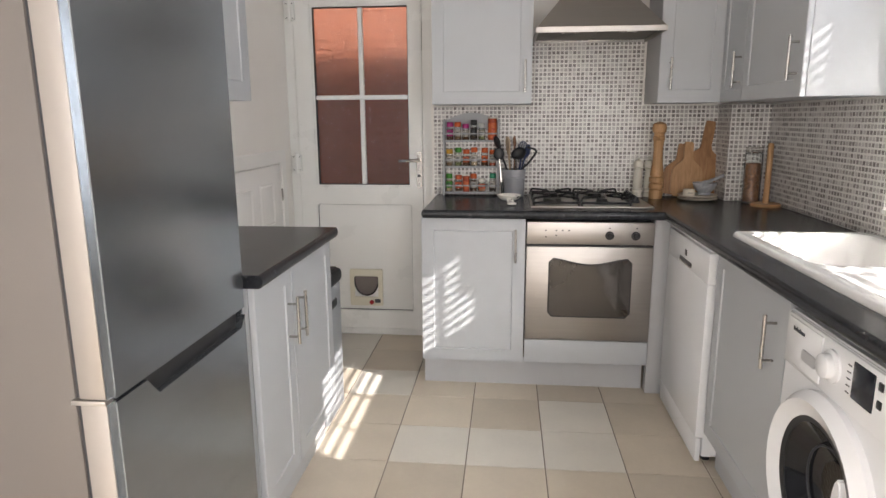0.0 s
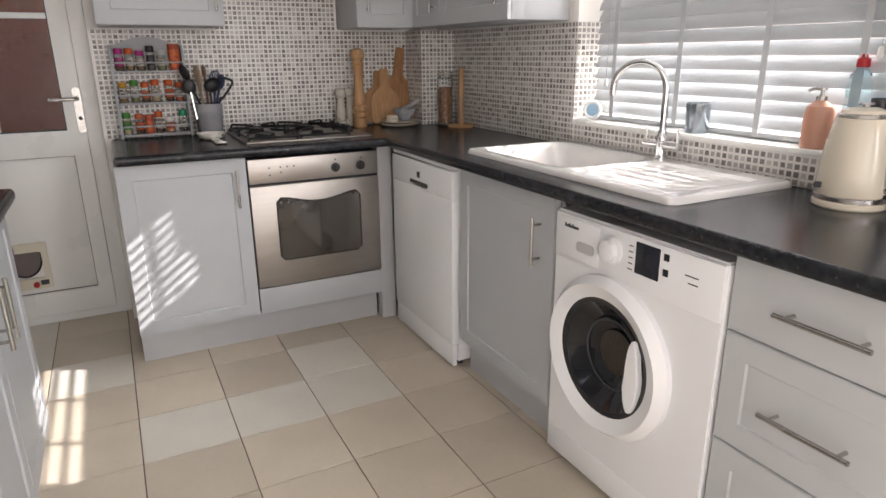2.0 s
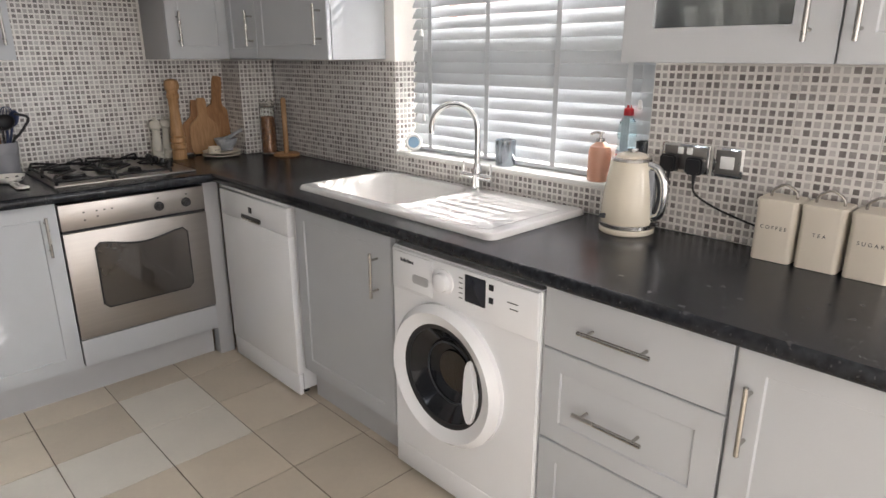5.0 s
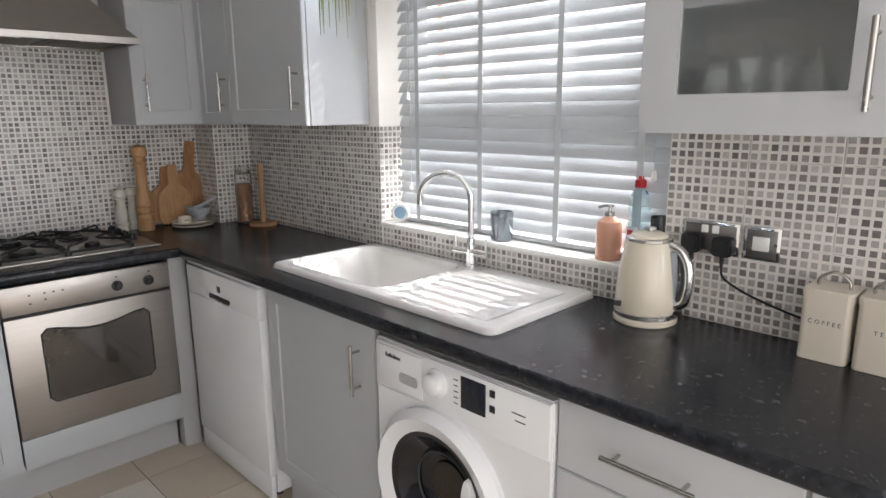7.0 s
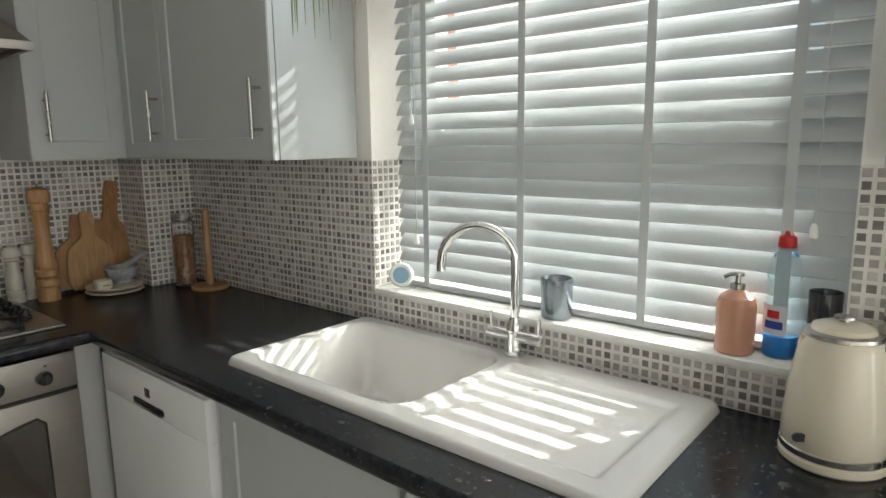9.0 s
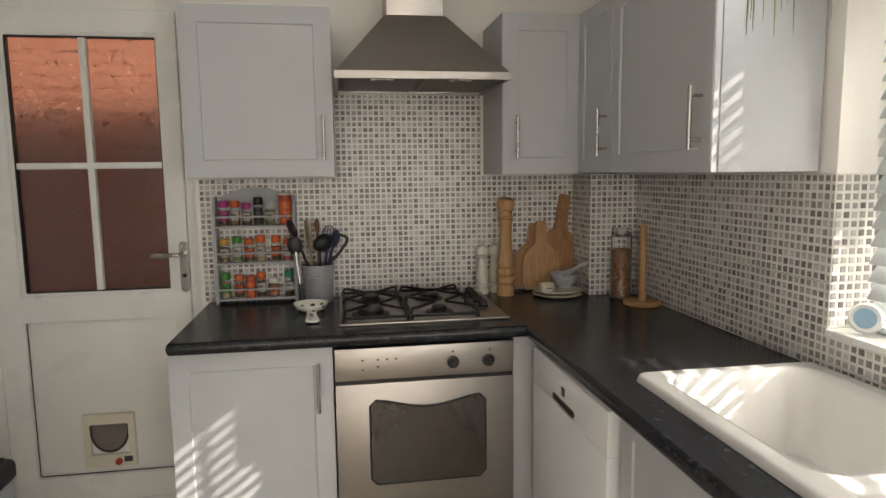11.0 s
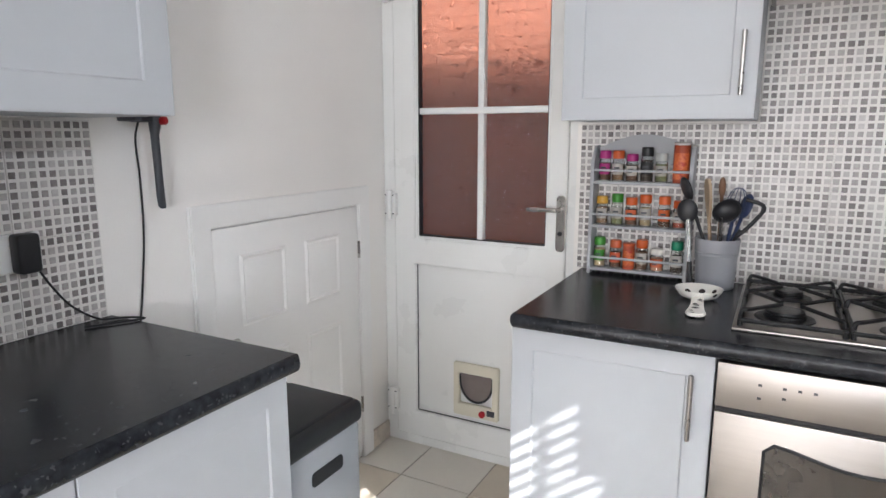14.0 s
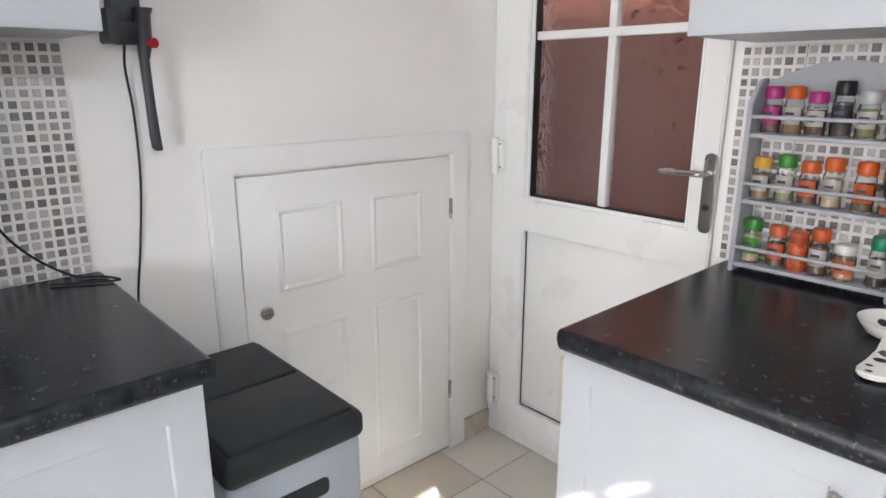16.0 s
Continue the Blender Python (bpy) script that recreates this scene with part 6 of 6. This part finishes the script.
for k_, (za, zb, dd, mt_) in enumerate(((0.062, 0.078, 30, mat("blue_print", (0.03, 0.07, 0.36), 0.4)), (0.084, 0.100, 22, RED))):
    st = bmesh.new()
    ab = [radians(165) + radians(q) for q in range(-dd, dd + 1, 10)]
    lo = [st.verts.new((dx_ + 0.0359 * math.cos(t), dy_ + 0.0359 * math.sin(t), SZ + za)) for t in ab]
    hi = [st.verts.new((dx_ + 0.0353 * math.cos(t), dy_ + 0.0353 * math.sin(t), SZ + zb)) for t in ab]
    for i in range(len(ab) - 1):
        st.faces.new((lo[i], lo[i + 1], hi[i + 1], hi[i]))
    part("print", st, mt_, lab_)

# ---------------------------------------------------------------- vacuum dock on the left wall
vd = thing("vacuum_dock", (XW, 2.55, 1.42), "dark grey wall dock of a cordless vacuum holding a nozzle", "vacuum dock")
dk = prism([(2.522, 1.43), (2.585, 1.43), (2.59, 1.50), (2.598, 1.72), (2.53, 1.72)], "x", XW + 0.001, XW + 0.03, 0.004)
part("back_plate", dk, DARKGREY, vd)
part("bracket", box(XW + 0.001, XW + 0.075, 2.506, 2.528, 1.43, 1.50, 0.004), DARKGREY, vd)
part("cradle", box(XW + 0.02, XW + 0.06, 2.525, 2.58, 1.428, 1.475, 0.004), BLACK, vd)
tl_ = bmesh.new()
sec = [(1.505, 2.600, 0.021, 0.020), (1.49, 2.598, 0.017, 0.018), (1.44, 2.596, 0.0165, 0.018), (1.415, 2.594, 0.014, 0.016), (1.395, 2.592, 0.0105, 0.012), (1.30, 2.594, 0.0105, 0.0105), (1.235, 2.596, 0.012, 0.009), (1.205, 2.598, 0.012, 0.006), (1.198, 2.602, 0.008, 0.004)]
rg = []
for z, y, a, b in sec:
    rg.append([tl_.verts.new((XW + 0.05 + b * math.sin(t), y - 0.013 + a * math.cos(t), z)) for t in np.linspace(0, 2 * math.pi, 16, endpoint=False)])
for p, q in zip(rg, rg[1:]):
    for k in range(16):
        tl_.faces.new((p[k], p[(k + 1) % 16], q[(k + 1) % 16], q[k]))
tl_.faces.new(rg[0])
tl_.faces.new(rg[-1][::-1])
nz = part("nozzle", tl_, DARKGREY, vd, "dark grey crevice nozzle")
part("release_button", cyl((XW + 0.058, 2.591, 1.432), (XW + 0.078, 2.597, 1.432), 0.011, 14, bev=0.003), RED, nz, "red release button")
part("cable", tube([(XW + 0.03, 2.548, 1.43), (XW + 0.012, 2.548, 1.38), (XW + 0.007, 2.556, 1.28), (XW + 0.007, 2.553, 1.13), (XW + 0.007, 2.535, 0.98), (XW + 0.007, 2.515, 0.85), (XW + 0.01, 2.505, 0.72)], 0.0028, 8), CORD, vd, "thin black cable")
ch = thing("charger", (XW + 0.01, 2.225, 1.09), "black plug-in charger with a cable on the tiled wall", "charger")
part("body", box(XW + 0.02, XW + 0.062, 2.203, 2.252, 1.088, 1.178, 0.008, 3), BLACK, ch)
part("socket_plate", box(XW + 0.0075, XW + 0.019, 2.13, 2.275, 1.09, 1.176, 0.003), UPVC, ch, "white socket plate")
part("cable", tube([(XW + 0.045, 2.25, 1.088), (XW + 0.05, 2.275, 1.04), (XW + 0.04, 2.32, 0.985), (XW + 0.045, 2.38, 0.94), (XW + 0.07, 2.43, TOP + 0.004), (XW + 0.12, 2.452, TOP + 0.004), (XW + 0.10, 2.40, TOP + 0.004), (XW + 0.06, 2.33, TOP + 0.004)], 0.0028, 8), CORD, ch, "thin black cable")

# ---------------------------------------------------------------- on and in the wall cabinets
LEAF = mat("spider_plant_leaf", (0.17, 0.23, 0.06), 0.45, vary=0.35, scale=9, fine=60, bump=0.01, piece=0.6)
DRY = mat("dry_leaf_tip", (0.32, 0.22, 0.08), 0.6, vary=0.2, scale=9, fine=60, bump=0.01)
plx, ply = 1.36, 2.47
pt = thing("spider_plant", (plx, ply, CT), "trailing spider plant in a pot on the wall cabinet", "plant")
part("pot", lathe([(0.045, 0), (0.05, 0.004), (0.062, 0.09), (0.064, 0.10), (0.058, 0.10), (0.054, 0.085), (0, 0.085)], (plx, ply, CT), 28), UPVC, pt, "white plant pot")
rnd = random.Random(4)
for i in range(46):
    front = i < 26
    a = rnd.uniform(-2.5, -0.7) if front else rnd.uniform(-math.pi, math.pi)
    reach = rnd.uniform(0.10, 0.17)
    drop = rnd.uniform(0.12, 0.33) if front else rnd.uniform(-0.05, 0.05)
    dv = Vector((math.cos(a), math.sin(a), 0))
    if front:
        reach = max(reach, 0.085 / max(0.3, -dv.y))
    side = dv.cross(Vector((0, 0, 1)))
    w = rnd.uniform(0.004, 0.0075)
    lm = bmesh.new()
    prev = None
    for k in range(9):
        t = k / 8
        p = Vector((plx, ply, CT + 0.09)) + dv * reach * (1 - (1 - t) ** 1.8) + Vector((0, 0, 0.10 * math.sin(min(1, t * 1.5) * math.pi * 0.55) - (drop + 0.16) * max(0, t - 0.3) ** 1.5 * 1.6))
        ww_ = w * (1 - t ** 3) + 0.0006
        cur = (lm.verts.new(p - side * ww_ + Vector((0, 0, 0.002))), lm.verts.new(p), lm.verts.new(p + side * ww_ + Vector((0, 0, 0.002))))
        if prev:
            lm.faces.new((prev[0], prev[1], cur[1], cur[0]))
            lm.faces.new((prev[1], prev[2], cur[2], cur[1]))
        prev = cur
    part("leaf", lm, DRY if i % 7 == 0 else LEAF, pt, smooth=80)
for i, (y, h, r) in enumerate(((0.93, 0.12, 0.03), (0.86, 0.14, 0.028), (0.79, 0.13, 0.03), (0.72, 0.12, 0.028), (0.66, 0.14, 0.027))):
    g = thing("drinking_glass", (1.33, y, CB + 0.016), "clear drinking glass on the cabinet shelf", "glass", "glasses in the cabinet")
    part("glass", lathe([(r * 0.8, 0), (r, h), (r - 0.002, h), (r * 0.8 - 0.002, 0.006), (0, 0.006)], (1.33, y, CB + 0.0165), 20), mat("milky_glass", (0.7, 0.72, 0.72), 0.2, vary=0.02, bump=0), g)

# ---------------------------------------------------------------- outside the back door and the window
solid("ground", box(-40, 40, -40, 40, -0.3, -0.13), CONCRETE, "plain paving outside the house", "ground", "structure")
gw = solid("garden_wall", box(-4.2, 3.2, 5.32, 5.5, -0.13, 4.6), MORTAR, "red brick wall of the house next door", "wall", "structure")
brick = None
zc = 0.35
row = 0
while zc < 3.2:
    xc = -3.6 + (0.1125 if row % 2 else 0)
    while xc < 1.2:
        if brick is None:
            brick = mesh_of("brick", box(-0.1025, 0.1025, -0.012, 0.01, 0, 0.065, 0.004, 1), BRICK)
        if -2.15 < xc < -0.25 and 0.35 < zc < 2.7:
            b = new("brick", brick)
            b.parent = gw
            b.location = Vector((xc, 5.32, zc)) - ORIGIN[gw.name]
        xc += 0.2155
    zc += 0.0752
    row += 1

# ---------------------------------------------------------------- floor tiles
floor = bpy.data.objects["floor"]
ft = {}
for i in range(-4, 6):
    for j in range(-14, 6):
        x0, x1 = GX[0] + GX[1] * i + 0.0018, GX[0] + GX[1] * (i + 1) - 0.0018
        y0, y1 = GY[0] + GY[1] * j + 0.0018, GY[0] + GY[1] * (j + 1) - 0.0018
        x0, x1, y0, y1 = max(x0, XW + 0.002), min(x1, XE), max(y0, YS), min(y1, 3.766)
        if x1 - x0 < 0.02 or y1 - y0 < 0.02:
            continue
        # tiles with i below -2 are paled for the light by the door
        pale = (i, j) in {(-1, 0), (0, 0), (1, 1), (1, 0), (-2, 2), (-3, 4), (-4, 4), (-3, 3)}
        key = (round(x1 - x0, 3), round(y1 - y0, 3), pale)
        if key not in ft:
            ft[key] = mesh_of("floor_tile", box(-key[0] / 2, key[0] / 2, -key[1] / 2, key[1] / 2, -0.0045, 0, 0.0012, 1), FLOORPALE_LIT if pale else FLOORTILE)
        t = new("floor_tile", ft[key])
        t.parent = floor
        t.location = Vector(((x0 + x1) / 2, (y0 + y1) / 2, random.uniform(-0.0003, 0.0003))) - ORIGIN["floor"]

# ---------------------------------------------------------------- mosaic wall tiles
MP = 0.2055 / 9
ZL = 0.951                         # a level joint


def mosaic(owner, m, u0, u1, v0, v1, ulines):
    """Square tiles, each moulded as a nine by nine mosaic, on a plane: m takes (u, out, v) with out towards the room."""
    P = 0.2055
    chips_v, chips_f = [], []
    k0, k1 = math.floor((u0 - ulines) / P), math.ceil((u1 - ulines) / P)
    j0, j1 = math.floor((v0 - ZL) / P), math.ceil((v1 - ZL) / P)
    base = ORIGIN[owner.name]
    for k in range(k0, k1):
        for j in range(j0, j1):
            a0, a1 = max(u0, ulines + k * P + 0.0008), min(u1, ulines + (k + 1) * P - 0.0008)
            b0, b1 = max(v0, ZL + j * P + 0.0008), min(v1, ZL + (j + 1) * P - 0.0008)
            if a1 - a0 < 0.004 or b1 - b0 < 0.004:
                continue
            bm = to_world(box(a0, a1, -0.0055, 0.0, b0, b1, 0.0008, 1), m)
            ce = m @ Vector(((a0 + a1) / 2, 0, (b0 + b1) / 2))
            bmesh.ops.translate(bm, vec=-ce, verts=bm.verts)
            t = new("wall_tile", mesh_of("wall_tile", bm, TILEBASE))
            t.parent = owner
            t.location = ce - base
            for p in range(9):
                for q in range(9):
                    cu, cv = ulines + k * P + (p + 0.5) * MP, ZL + j * P + (q + 0.5) * MP
                    h = 0.0079 + random.uniform(-0.0006, 0.0005)
                    e0, e1, g0, g1 = max(cu - h, a0 + 0.001), min(cu + h, a1 - 0.001), max(cv - h, b0 + 0.001), min(cv + h, b1 - 0.001)
                    if e1 - e0 < 0.004 or g1 - g0 < 0.004:
                        continue
                    n = len(chips_v)
                    c = 0.0012
                    for (uu, vv, oo) in ((e0, g0, -0.0054), (e1, g0, -0.0054), (e1, g1, -0.0054), (e0, g1, -0.0054),
                                         (e0 + c, g0 + c, -0.0068), (e1 - c, g0 + c, -0.0068), (e1 - c, g1 - c, -0.0068), (e0 + c, g1 - c, -0.0068)):
                        chips_v.append(m @ Vector((uu, oo, vv)) - base)
                    chips_f += [(n + 4, n + 5, n + 6, n + 7)] + [(n + s, n + (s + 1) % 4, n + 4 + (s + 1) % 4, n + 4 + s) for s in range(4)]
    me = bpy.data.meshes.new("mosaic_chips")
    me.from_pydata(chips_v, [], chips_f)
    me.materials.append(CHIPS)
    ob = new("mosaic_chips", me)
    ob.parent = owner
    tagged(ob, "grey and white marbled mosaic squares", kind="stuff")


ON_N = lambda y: Matrix.Translation((0, y, 0))
ON_E = lambda x: Matrix(((0, 1, 0, x), (-1, 0, 0, 0), (0, 0, 1, 0), (0, 0, 0, 1)))          # u runs to -y
ON_W = lambda x: Matrix(((0, -1, 0, x), (1, 0, 0, 0), (0, 0, 1, 0), (0, 0, 0, 1)))          # u runs to +y
mosaic(wall_north, ON_N(YN + 0.006), -0.29, 0.2535, TOP + 0.001, 1.431, 0.2545)
mosaic(wall_north, ON_N(YN + 0.006), 0.2555, 0.8705, TOP + 0.001, 1.772, 0.2545)
mosaic(wall_north, ON_N(YN + 0.006), 0.8725, 1.284, TOP + 0.001, 1.431, 0.2545)
mosaic(pillar, ON_E(1.286), -YN, -3.3965, TOP + 0.001, 1.431, -3.3965)
mosaic(pillar, ON_N(3.401), 1.2815, XE, TOP + 0.001, 1.431, 1.2815)
mosaic(wall_east, ON_E(XE + 0.006), -3.394, -2.3335, TOP + 0.001, 1.431, -2.3255)
mosaic(wall_east, ON_E(XE + 0.006), -2.332, -1.101, TOP + 0.001, WZ0 - 0.013, -2.3255)
mosaic(wall_east, ON_E(XE + 0.006), -1.0995, 0.52, TOP + 0.001, 1.431, -1.0995)
mosaic(wall_east, Matrix(((1, 0, 0, 0), (0, 1, 0, WY1 + 0.006), (0, 0, 1, 0), (0, 0, 0, 1))), XE + 0.001, 1.63, WZ0 + 0.005, 1.431, XE + 0.001)
mosaic(wall_west, ON_W(XW), 1.62, 2.43, TOP + 0.001, 1.431, 2.43 - 0.2055)
